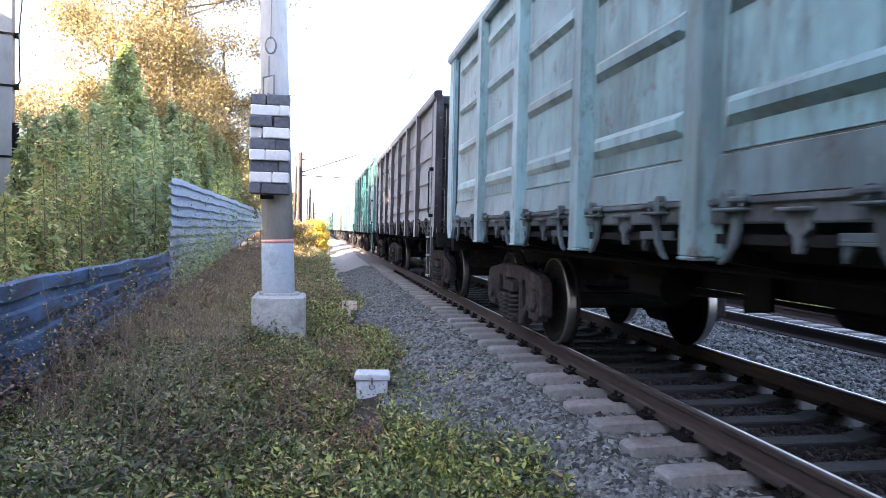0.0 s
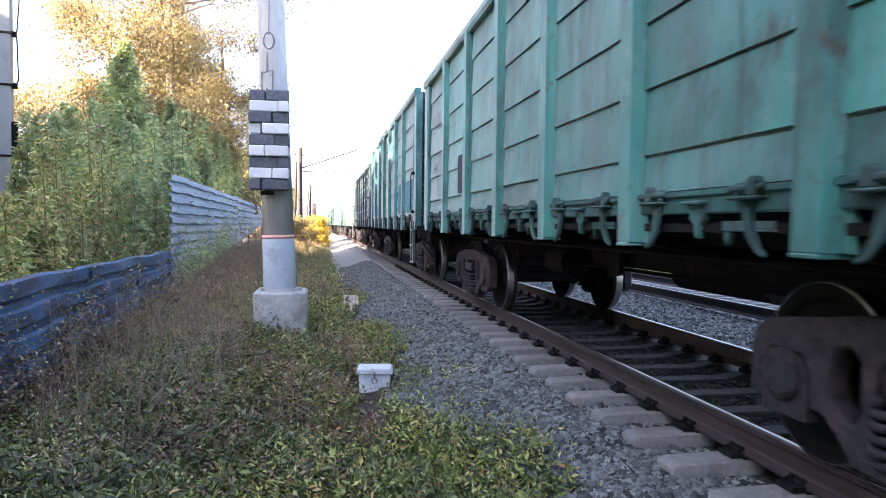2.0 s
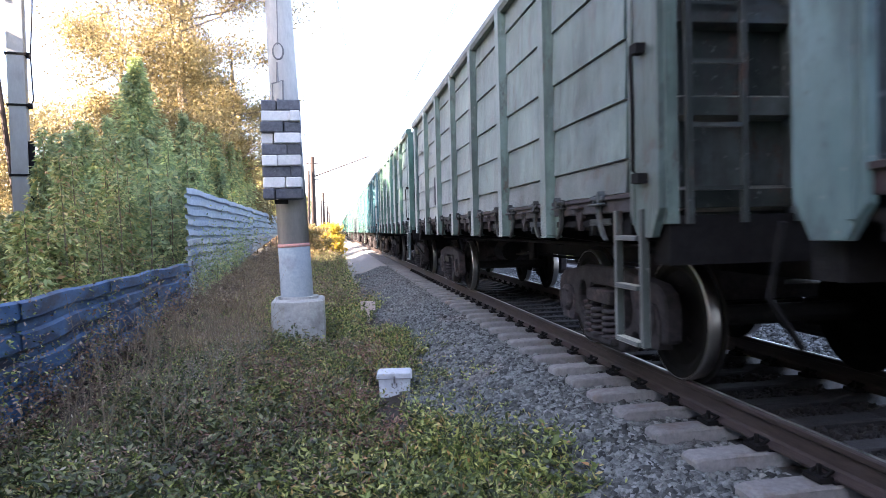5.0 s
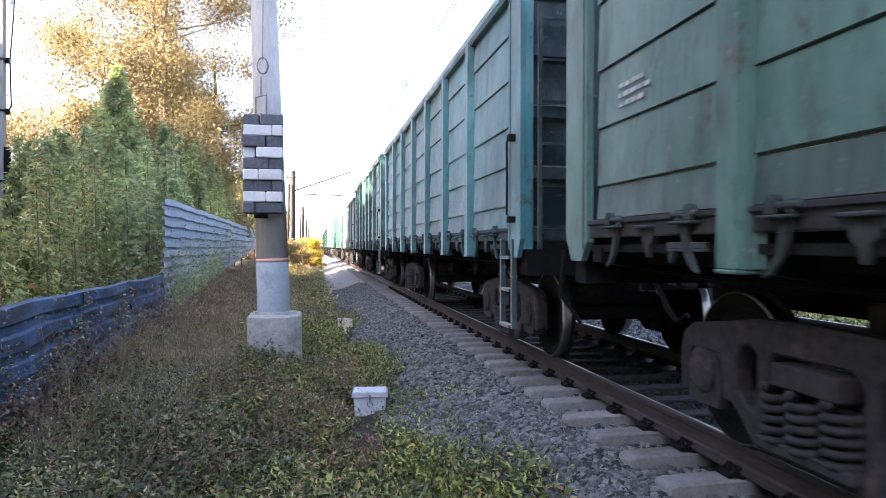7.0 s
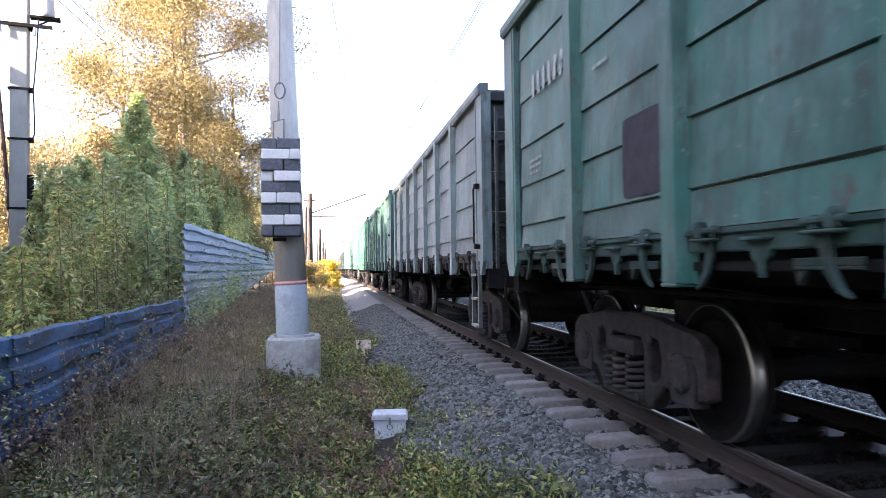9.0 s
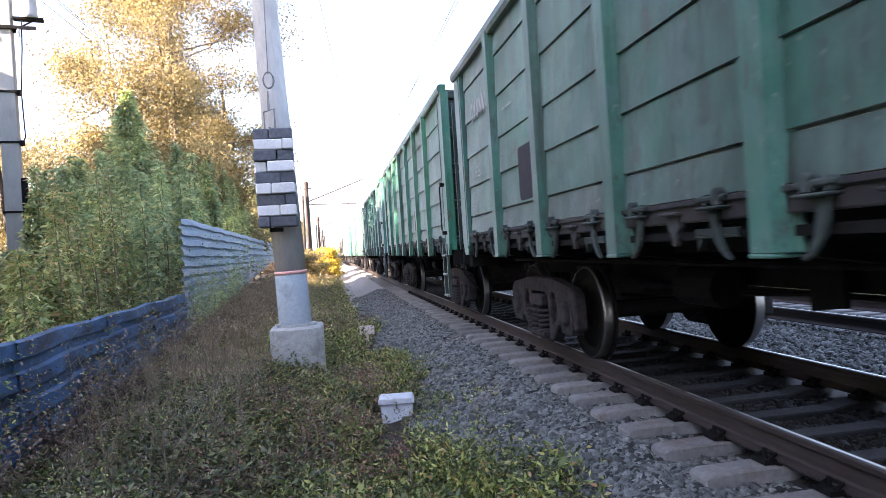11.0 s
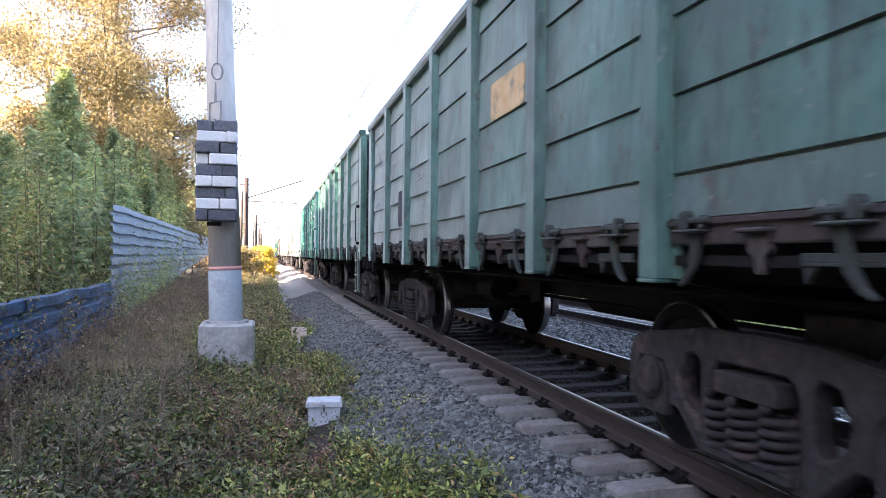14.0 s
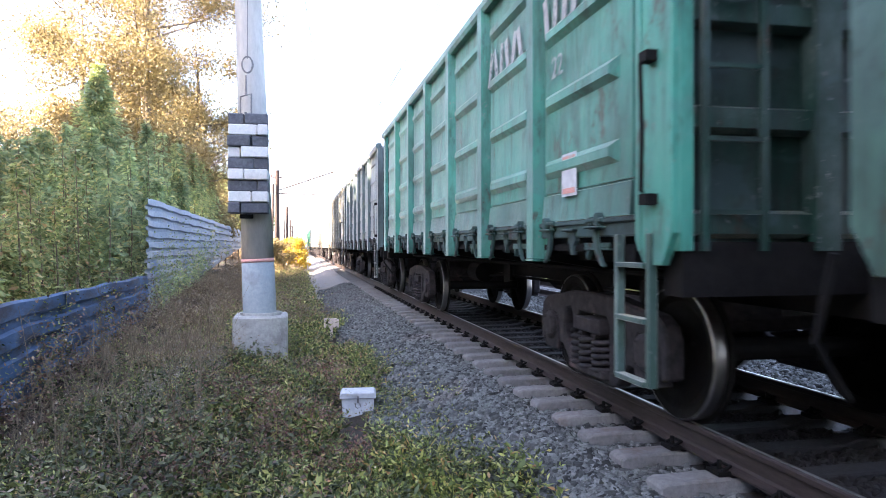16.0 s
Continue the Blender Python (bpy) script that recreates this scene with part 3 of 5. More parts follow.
for k, (a, b) in enumerate(zip(ys, ys[1:])):
    part("sheet", fence_panel(a, b + 0.05, foot(a), foot(b), 1.12 - foot(a), 1.12 - foot(b), 0.02, 0.25).mesh("sheet", FENCE_PALE), far_fence, pose(0.006 * (k % 2), 0, 0))
    part("sheet", fence_panel(a, b + 0.05, 1.1, 1.1, 1.2 - 0.02 * k, 1.18 - 0.02 * k, 0.03, 0.25).mesh("sheet", FENCE_MID), far_fence, pose(0.012 + 0.006 * (k % 2), 0, 0))
    part("post", Shape().box(-0.1, -0.05, b - 0.03, b + 0.03, -0.2, 2.1).mesh("post", IRON), far_fence)

# ---- wagons ----
HALF, WIDE = 6.35, 1.555
BAYS, BAY = 7, 1.66
POST_Y = [-(BAYS * BAY) / 2 + BAY * k for k in range(BAYS + 1)]


@functools.cache
def side_meshes(TOP):
    """The meshes of a wagon's body whose upper edge lies at TOP."""
    d = {}
    up = TOP - 0.11
    # side sheet of one bay, x outwards, y along, plain boards that overlap, and pressed ribs
    s = Shape()
    zs = [1.65, 2.05, 2.45, 2.92, 3.38, up] if up - 3.38 > 0.15 else [1.65, 2.1, 2.55, 3.02, up]
    face = [(-0.02, zs[0])]
    for a, b in zip(zs, zs[1:]):
        face += [(0.02, a), (0.004, b - 0.014), (-0.008, b - 0.012), (-0.008, b)]
    s.prism(face + [(-0.02, zs[-1])], "y", -BAY / 2, BAY / 2)
    d["plain"] = s.mesh("side_sheet", PAINT)
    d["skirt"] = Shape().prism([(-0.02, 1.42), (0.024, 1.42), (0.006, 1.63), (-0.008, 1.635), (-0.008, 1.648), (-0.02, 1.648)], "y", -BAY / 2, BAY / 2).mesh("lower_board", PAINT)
    s = Shape()
    s.box(-0.02, 0.0, -BAY / 2, BAY / 2, 1.65, up)
    d["rib"] = Shape().add([(0, -0.66, -0.075), (0, 0.66, -0.075), (0, 0.66, 0.075), (0, -0.66, 0.075),
            (0.045, -0.58, -0.03), (0.045, 0.58, -0.03), (0.045, 0.58, 0.03), (0.045, -0.58, 0.03)],
              [(0, 3, 2, 1), (4, 5, 6, 7), (0, 1, 5, 4), (1, 2, 6, 5), (2, 3, 7, 6), (3, 0, 4, 7)]).mesh("pressed_rib", PAINT)
    d["ribbed"] = s.mesh("side_sheet", PAINT)
    # post: hat section, lower end cut
    s = Shape()
    s.prism([(-0.02, -0.15), (0.0, -0.15), (0.01, -0.11), (0.1, -0.085), (0.1, 0.085), (0.01, 0.11), (0.0, 0.15), (-0.02, 0.15)], "z", 1.12, up + 0.01)
    s.box(-0.05, 0.105, -0.09, 0.09, 1.1, 1.12)
    d["post"] = s.mesh("post", PAINT, 0.006)
    # top rail
    s = Shape()
    s.prism([(-0.06, TOP - 0.14), (0.06, TOP - 0.14), (0.085, TOP - 0.1), (0.085, TOP - 0.03), (0.05, TOP), (-0.06, TOP)], "y", -HALF, HALF)
    d["top_rail"] = s.mesh("top_rail", PAINT)
    # sill under the sheets
    s = Shape()
    s.prism([(-0.05, 1.29), (0.02, 1.29), (0.025, 1.3), (0.025, 1.375), (0.045, 1.385), (0.045, 1.41), (-0.05, 1.425)], "y", -HALF + 0.02, HALF - 0.02)
    d["sill"] = s.mesh("lower_sill", SILL)
    # corner post with slanted foot
    s = Shape()
    s.prism([(0.0, 1.26), (0.0, up), (0.42, up), (0.42, 1.3), (0.31, 1.12), (0.11, 1.12)], "x", -0.02, 0.03)
    s.box(-0.1, -0.02, 0.36, 0.42, 1.2, up)
    s.box(0.03, 0.04, 0.05, 0.09, 1.2, up - 0.05)
    d["corner"] = s.mesh("corner_post", PAINT, 0.004)
    # hatch lock: curved hook under a hinge bracket with its eccentric
    s = Shape()
    s.prism([(0.05, 1.36), (-0.03, 1.36), (-0.025, 1.28), (-0.045, 1.2), (-0.09, 1.13), (-0.13, 1.1), (-0.125, 1.085), (-0.06, 1.11), (0.005, 1.18), (0.035, 1.26)], "x", 0.03, 0.06)
    s.box(0.01, 0.1, -0.12, 0.1, 1.345, 1.362)
    s.tube([(0.06, -0.13, 1.4), (0.06, 0.13, 1.4)], 0.02, 8)
    s.prism([(-0.09, 1.362), (-0.02, 1.362), (-0.03, 1.43), (-0.06, 1.455), (-0.085, 1.43)], "x", 0.02, 0.085)
    s.prism([(0.04, 1.362), (0.09, 1.362), (0.085, 1.41), (0.06, 1.43)], "x", 0.02, 0.07)
    d["lock"] = s.mesh("hatch_lock", SILL, 0.006)
    s = Shape()
    s.prism([(-0.08, 1.34), (0.08, 1.34), (0.07, 1.26), (0.03, 1.23), (0.015, 1.16), (-0.015, 1.16), (-0.03, 1.23), (-0.07, 1.26)], "x", 0.01, 0.05)
    s.box(0.0, 0.09, -0.1, 0.1, 1.335, 1.355)
    d["hinge"] = s.mesh("hatch_hinge", SILL, 0.006)
    # angle under the sill that carries a latch
    d["latch"] = Shape().box(0.0, 0.07, -0.2, 0.2, 1.2, 1.215).box(0.055, 0.07, -0.2, 0.2, 1.215, 1.25).prism([(-0.2, 1.2), (-0.14, 1.2), (-0.19, 1.13)], "x", 0.02, 0.06).mesh("latch_angle", SILL, 0.003)
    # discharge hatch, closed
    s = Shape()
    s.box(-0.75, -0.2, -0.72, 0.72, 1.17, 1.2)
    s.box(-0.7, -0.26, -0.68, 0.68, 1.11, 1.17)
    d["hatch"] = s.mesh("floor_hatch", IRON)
    # step ladder at the corner
    s = Shape()
    s.box(0.0, 0.05, -0.025, 0.025, 0.42, 1.3)
    d["step"] = s.mesh("step_stile", PAINT, 0.004)
    d["tread_bar"] = Shape().box(0.0, 0.07, -0.175, 0.175, 0.0, 0.03).mesh("step_tread", PAINT, 0.004)
    s = Shape().tube([(0.06, 0, 1.5), (0.1, 0, 1.54), (0.1, 0.01, 1.9), (0.1, -0.01, 2.25), (0.06, 0, 2.28)], 0.012, 6).box(0.02, 0.09, -0.05, 0.05, 1.46, 1.52).box(0.02, 0.09, -0.05, 0.05, 2.26, 2.32)
    d["grab"] = s.mesh("grab_rail", IRON)
    # end wall
    s = Shape()
    s.box(-1.5, 1.5, -0.02, 0.0, 1.25, TOP - 0.06)
    d["end"] = s.mesh("end_wall", PAINT)
    d["end_rib"] = Shape().prism([(0.0, -0.08), (0.09, -0.055), (0.09, 0.055), (0.0, 0.08)], "x", -1.5, 1.5).mesh("end_rib", PAINT)
    d["end_post"] = Shape().box(-0.08, 0.08, 0.0, 0.13, 1.2, TOP - 0.06).mesh("end_post", PAINT)
    d["ladder"] = Shape().box(-0.2, -0.16, 0.0, 0.04, 1.2, up - 0.2).mesh("ladder", PAINT)
    d["stile"] = Shape().box(0.16, 0.2, 0.0, 0.04, 1.2, up - 0.2).mesh("stile", PAINT)
    d["rung"] = Shape().box(-0.16, 0.16, 0.01, 0.035, 0, 0.025).mesh("rung", PAINT)
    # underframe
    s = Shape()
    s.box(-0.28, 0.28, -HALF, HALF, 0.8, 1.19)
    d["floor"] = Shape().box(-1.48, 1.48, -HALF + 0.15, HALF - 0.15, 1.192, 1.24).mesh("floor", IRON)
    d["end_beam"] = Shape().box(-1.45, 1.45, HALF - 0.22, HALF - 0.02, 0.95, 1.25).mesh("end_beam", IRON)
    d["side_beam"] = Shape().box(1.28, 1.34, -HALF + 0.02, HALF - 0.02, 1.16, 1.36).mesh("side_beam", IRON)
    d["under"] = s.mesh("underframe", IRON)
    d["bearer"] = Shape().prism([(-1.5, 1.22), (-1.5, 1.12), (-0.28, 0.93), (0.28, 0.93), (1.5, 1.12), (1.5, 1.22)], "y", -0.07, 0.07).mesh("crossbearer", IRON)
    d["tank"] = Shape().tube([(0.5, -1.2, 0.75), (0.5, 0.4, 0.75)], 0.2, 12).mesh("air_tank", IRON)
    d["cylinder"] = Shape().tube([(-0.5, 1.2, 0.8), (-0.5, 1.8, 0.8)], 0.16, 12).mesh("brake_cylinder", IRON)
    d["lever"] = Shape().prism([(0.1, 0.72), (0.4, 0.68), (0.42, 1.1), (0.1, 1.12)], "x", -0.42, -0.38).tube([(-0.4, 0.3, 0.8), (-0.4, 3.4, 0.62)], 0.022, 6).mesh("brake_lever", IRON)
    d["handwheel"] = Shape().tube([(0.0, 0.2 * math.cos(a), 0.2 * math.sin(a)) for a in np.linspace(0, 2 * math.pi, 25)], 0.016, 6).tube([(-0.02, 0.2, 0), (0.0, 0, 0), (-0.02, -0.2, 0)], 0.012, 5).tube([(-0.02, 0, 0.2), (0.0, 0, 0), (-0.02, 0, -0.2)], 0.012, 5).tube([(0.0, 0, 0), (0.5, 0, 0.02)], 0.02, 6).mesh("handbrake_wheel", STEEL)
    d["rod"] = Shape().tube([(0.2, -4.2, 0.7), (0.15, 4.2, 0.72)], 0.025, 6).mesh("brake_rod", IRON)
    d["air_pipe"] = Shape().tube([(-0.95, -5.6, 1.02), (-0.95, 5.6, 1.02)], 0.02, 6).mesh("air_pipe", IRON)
    # coupler with its hose
    s = Shape()
    s.box(-0.11, 0.11, -0.1, 0.35, 0.88, 1.12)
    s.prism([(-0.2, 0.35), (0.2, 0.35), (0.26, 0.62), (0.08, 0.6), (-0.02, 0.5), (-0.22, 0.66)], "z", 0.87, 1.16)
    d["coupler"] = s.mesh("coupler", BOGIE, 0.01)
    s = Shape().tube([(0.3, 0.05, 1.0), (0.3, 0.3, 0.92), (0.28, 0.5, 0.66), (0.25, 0.62, 0.55), (0.2, 0.72, 0.62)], 0.028, 8)
    d["hose"] = s.mesh("brake_hose", IRON)
    s = Shape().tube([(-1.5, 0.1, 1.2), (-1.5, 0.2, 0.85), (-1.3, 0.25, 0.6)], 0.016, 6)
    d["pipe"] = s.mesh("uncoupling_lever", IRON)
    return d


def bogie_meshes():
    d = {}
    # cast side frame, outline in (y, z), with three windows
    half = [(0.0, 0.84), (0.45, 0.83), (0.72, 0.79), (1.06, 0.75), (1.17, 0.69), (1.21, 0.58), (1.21, 0.33), (1.12, 0.3), (1.11, 0.5), (1.05, 0.59), (0.8, 0.59), (0.745, 0.5),
            (0.74, 0.33), (0.66, 0.33), (0.56, 0.25), (0.46, 0.15), (0.38, 0.12)]
    out = half + [(-y, z) for y, z in half[:0:-1]]
    mid = [(-0.33, 0.22), (-0.33, 0.58), (-0.27, 0.66), (0.27, 0.66), (0.33, 0.58), (0.33, 0.22)]
    left = [(-0.62, 0.52), (-0.6, 0.42), (-0.52, 0.35), (-0.45, 0.33), (-0.42, 0.4), (-0.42, 0.62), (-0.47, 0.68), (-0.57, 0.66)]
    right = [(-y, z) for y, z in left][::-1]
    bm = bmesh.new()
    loops = []
    for pts in (out, mid, left, right):
        vs = [bm.verts.new((0, y, z)) for y, z in pts]
        loops += [bm.edges.new((vs[i], vs[(i + 1) % len(vs)])) for i in range(len(vs))]
    bmesh.ops.triangle_fill(bm, use_beauty=True, use_dissolve=False, edges=loops)
    res = bmesh.ops.extrude_face_region(bm, geom=bm.faces[:])
    bmesh.ops.translate(bm, verts=[v for v in res["geom"] if isinstance(v, bmesh.types.BMVert)], vec=(0.13, 0, 0))
    bmesh.ops.recalc_face_normals(bm, faces=bm.faces)
    bmesh.ops.bevel(bm, geom=[e for e in bm.edges if e.is_manifold and e.calc_face_angle(0) > 0.6], offset=0.016, segments=1, affect="EDGES")
    me = bpy.data.meshes.new("side_frame")
    bm.to_mesh(me)
    bm.free()
    me.materials.append(BOGIE)
    d["side"] = me
    # axle box with its cap
    s = Shape()
    s.prism([(-0.175, 0.33), (-0.16, 0.26), (0.16, 0.26), (0.175, 0.33), (0.175, 0.5), (0.12, 0.58), (-0.12, 0.58), (-0.175, 0.5)], "x", -0.06, 0.06)
    s.lathe([(0.0, 0.1), (0.1, 0.1), (0.135, 0.085), (0.14, 0.05)], 16, pose(0, 0, 0.475))
    for a in range(4):
        s.box(0.085, 0.105, -0.012, 0.012, 0.095, 0.12, pose(0, 0, 0.475, 45 + 90 * a))
    d["box"] = s.mesh("axle_box", BOGIE, 0.006)
    # spring
    pts = [(0.098 * math.cos(a), 0.098 * math.sin(a), 0.235 + 0.27 * a / (2 * math.pi * 5)) for a in np.linspace(0, 2 * math.pi * 5, 61)]
    d["spring"] = Shape().tube(pts, 0.021, 6).mesh("spring", BOGIE, 0, True)
    s = Shape()
    s.box(-1.13, 1.13, -0.24, 0.24, 0.51, 0.63)
    s.box(-0.5, 0.5, -0.3, 0.3, 0.6, 0.92)
    d["bolster"] = s.mesh("bolster", BOGIE, 0.01)
    d["seat"] = Shape().box(0.9, 1.15, -0.34, 0.34, 0.17, 0.235).mesh("spring_seat", BOGIE, 0.01)
    s = Shape()
    for sy in (-1, 1):
        s.tube([(-0.95, sy * 0.42, 0.45), (0.95, sy * 0.42, 0.45)], 0.04, 8)
        for x in (-0.8, 0.8):
            s.prism([(sy * 0.43, 0.25), (sy * 0.5, 0.27), (sy * 0.46, 0.46), (sy * 0.5, 0.62), (sy * 0.43, 0.64)], "x", x - 0.05, x + 0.05)
    d["brakes"] = s.mesh("brake_beam", IRON)
    # wheelset about its own axle
    prof = [(0.09, -0.115), (0.12, -0.11), (0.16, -0.06), (0.36, -0.035), (0.4, -0.065), (0.475, -0.066)]
    inner = [(0.47, 0.03), (0.505, 0.045), (0.505, 0.064), (0.41, 0.064), (0.36, 0.0), (0.16, 0.05), (0.12, 0.1), (0.09, 0.1)]
    s = Shape()
    s.lathe(prof, 40)
    s.lathe(inner, 40)
    for a in range(3):
        s.box(-0.075, -0.04, -0.02, 0.02, 0.2, 0.26, pose(0, 0, 0, 120 * a))
    d["disc"] = s.mesh("wheel_disc", BOGIE, 0, False)
    d["tread"] = Shape().lathe([(0.462, -0.068), (0.476, -0.064), (0.478, -0.05), (0.474, 0.0), (0.471, 0.03)], 48).mesh("tread", TREAD, 0, True)
    d["axle"] = Shape().tube([(-1.0, 0, 0), (1.0, 0, 0)], 0.08, 12).mesh("axle", IRON)
    return d


BOG = bogie_meshes()
FLIP = pose(0, 0, 0, 0, 0, 180)
WAGONS = []


def wagon(color, colour_words, ribbed, sill, marks, TOP=3.8, ladder_low=True, handwheel=False):
    """An open four-axle coal wagon; origin on the rail tops at its middle; the path lies towards -x."""
    w = thing("coal_wagon", f"{colour_words} open coal wagon on the track", "wagon", group="train of coal wagons")
    painted = []
    SIDE = side_meshes(TOP)
    lock_paint = (*(0.22 * c + 0.35 * g + 0.012 for c, g in zip(color, sill)), 1)
    end_shade = (*(0.16 * c for c in color), 1)  # shade of the gap between wagons, put into the end colour

    def side(name, me, m, label=""):
        o = part(name, me, w, m, label)
        painted.append(o)
        return o

    for turn in (FLIP, Matrix.Identity(4)):
        for k in range(BAYS):
            side("side_sheet", SIDE["ribbed" if ribbed else "plain"], turn @ pose(WIDE - 0.08, POST_Y[k] + BAY / 2, 0))
            side("lower_board", SIDE["skirt"], turn @ pose(WIDE - 0.08, POST_Y[k] + BAY / 2, 0)).color = (*(0.56 * c + 0.36 * g for c, g in zip(color, sill)), 1)
            for z in [1.84 + (TOP - 2.25) * j / 3 for j in range(4)] if ribbed else ():
                side("pressed_rib", SIDE["rib"], turn @ pose(WIDE - 0.0805, POST_Y[k] + BAY / 2, z))
        for y in POST_Y[1:-1]:
            side("post", SIDE["post"], turn @ pose(WIDE - 0.085, y, 0))
        side("top_rail", SIDE["top_rail"], turn @ pose(WIDE - 0.07, 0, 0))
        o = side("lower_sill", SIDE["sill"], turn @ pose(WIDE - 0.08, 0, 0))
        o.color = (*sill, 1)
        side("corner_post", SIDE["corner"], turn @ pose(WIDE - 0.06, HALF - 0.42, 0))
        side("corner_post", SIDE["corner"], turn @ pose(WIDE - 0.06, -HALF + 0.42, 0) @ Matrix.Diagonal((1, -1, 1, 1)))
        for k in range(BAYS):
            y = POST_Y[k] + BAY / 2
            for dy in (-0.5, 0.38):
                part("hatch_lock", SIDE["lock"], w, turn @ pose(WIDE - 0.09, y + dy, 0) @ Matrix.Diagonal((1, -1 if dy > 0 else 1, 1, 1))).color = lock_paint
            part("latch_angle", SIDE["latch"], w, turn @ pose(WIDE - 0.12, y + 0.36, 0)).color = lock_paint
            side("hatch_hinge", SIDE["hinge"], turn @ pose(WIDE - 0.1, y - 0.08, 0)).color = (*sill, 1)
            part("floor_hatch", SIDE["hatch"], w, turn @ pose(WIDE - 0.1, y, 0))
        if ladder_low:
            step_color = (*(0.25 * c + 0.05 for c in color), 1)
            for dy in (-0.2, 0.2):
                side("step_stile", SIDE["step"], turn @ pose(WIDE - 0.06, HALF - 0.43 + dy, 0)).color = step_color
            for z in (0.42, 0.78, 1.1):
                side("step_tread", SIDE["tread_bar"], turn @ pose(WIDE - 0.06, HALF - 0.43, z)).color = step_color
        part("grab_rail", SIDE["grab"], w, turn @ pose(WIDE - 0.055, HALF - 0.2, 0))
        side("end_wall", SIDE["end"], turn @ pose(0, HALF - 0.13, 0)).color = end_shade
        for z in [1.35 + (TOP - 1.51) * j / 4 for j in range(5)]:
            side("end_rib", SIDE["end_rib"], turn @ pose(0, HALF - 0.13, z)).color = end_shade
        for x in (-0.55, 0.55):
            side("end_post", SIDE["end_post"], turn @ pose(x, HALF - 0.13, 0)).color = end_shade
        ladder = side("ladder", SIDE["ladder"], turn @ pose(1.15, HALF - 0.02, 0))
        ladder.color = end_shade
        part("stile", SIDE["stile"], ladder).color = end_shade
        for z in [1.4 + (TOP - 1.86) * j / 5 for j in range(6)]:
            part("rung", SIDE["rung"], ladder, pose(0, 0, z)).color = end_shade
        part("end_beam", SIDE["end_beam"], w, turn)
        part("side_beam", SIDE["side_beam"], w, turn)
        part("coupler", SIDE["coupler"], w, turn @ pose(0, HALF, 0))
        part("brake_hose", SIDE["hose"], w, turn @ pose(0, HALF, 0))
        part("uncoupling_lever", SIDE["pipe"], w, turn @ pose(0, HALF, 0))
    part("centre_sill", SIDE["under"], w)
    part("floor", SIDE["floor"], w)
    for y in POST_Y:
        part("crossbearer", SIDE["bearer"], w, pose(0, y, 0))
    for name, key in (("air_tank", "tank"), ("brake_cylinder", "cylinder"), ("brake_rod", "rod"), ("air_pipe", "air_pipe"), ("brake_lever", "lever")):
        part(name, SIDE[key], w)
    if handwheel:
        part("handbrake_wheel", SIDE["handwheel"], w, pose(-1.53, 6.12, 0.87), "grey iron hand-brake wheel")
    for o in painted:
        if tuple(o.color) == (1, 1, 1, 1):
            o.color = (*color, 1)
    if marks:
        marks(w)
    sets = []
    for yb in (-4.32, 4.2):
        b = part("bogie", BOG["bolster"], w, pose(0, yb, 0), "dark cast-iron bogie")
        part("brake_beam", BOG["brakes"], b)
        for turn in (FLIP, Matrix.Identity(4)):
            part("spring_seat", BOG["seat"], b, turn)
            part("side_frame", BOG["side"], b, turn @ pose(0.955, 0, 0))
            for y in (-0.925, 0.925):
                part("axle_box", BOG["box"], b, turn @ pose(1.03, y, 0))
            for x, y in ((1.06, -0.215), (1.06, 0.215), (1.08, 0.0), (0.9, -0.2), (0.9, 0.2)):
                part("spring", BOG["spring"], b, turn @ pose(x, y, 0))
        for y in (-0.925, 0.925):
            sets.append((wheelset(b, y), y, yb))
    return w, sets


def wheelset(b, y):
    """An axle with two wheels, one mesh of discs and one of bright treads, that turns in the bogie."""
    if "wheelset" not in BOG:
        me = bpy.data.meshes.new("wheelset")
        bm = bmesh.new()
        for key, m in (("disc", pose(-0.79, 0, 0)), ("disc", FLIP @ pose(-0.79, 0, 0)), ("axle", Matrix.Identity(4)), ("tread", pose(-0.79, 0, 0)), ("tread", FLIP @ pose(-0.79, 0, 0))):
            t = BOG[key].copy()
            t.transform(m)
            k = len(bm.faces)
            bm.from_mesh(t)
            bm.faces.ensure_lookup_table()
            for q in bm.faces[k:]:
                q.material_index = 1 if key == "tread" else 0
        bm.to_mesh(me)
        bm.free()
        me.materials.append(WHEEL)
        me.materials.append(TREAD)
        BOG["wheelset"] = me
    return part("wheelset", BOG["wheelset"], b, pose(0, y, 0.475), "iron wheels with polished rims")

TEAL, GREEN, DULL = (0.07, 0.34, 0.3), (0.045, 0.27, 0.17), (0.1, 0.25, 0.2)
CYAN, BLUE, BROWN, GREY = (0.075, 0.3, 0.33), (0.24, 0.46, 0.52), (0.03, 0.026, 0.036), (0.17, 0.25, 0.26)
RUSTY, DARKSILL = (0.11, 0.075, 0.08), (0.075, 0.07, 0.08)
FACE = -(WIDE - 0.08) - 0.028


def patch(w, y, z, dy, dz, material=None, label="purple-brown repainted patch"):
    """A repainted area with a brushed, uneven edge."""
    r = random.Random(int(1000 * (y + 3 * z)))
    pts = []
    for k in range(48):
        a = 2 * math.pi * k / 48
        c, q = math.cos(a), math.sin(a)
        m = (abs(c) ** 16 + abs(q) ** 16) ** (-1 / 16)
        pts.append((y + dy * c * m * r.uniform(0.985, 1.01), z + dz * q * m * r.uniform(0.985, 1.01)))
    part("paint_patch", Shape().prism(pts, "x", FACE + 0.003, FACE + 0.02).mesh("paint_patch", material or PATCH), w, None, label)


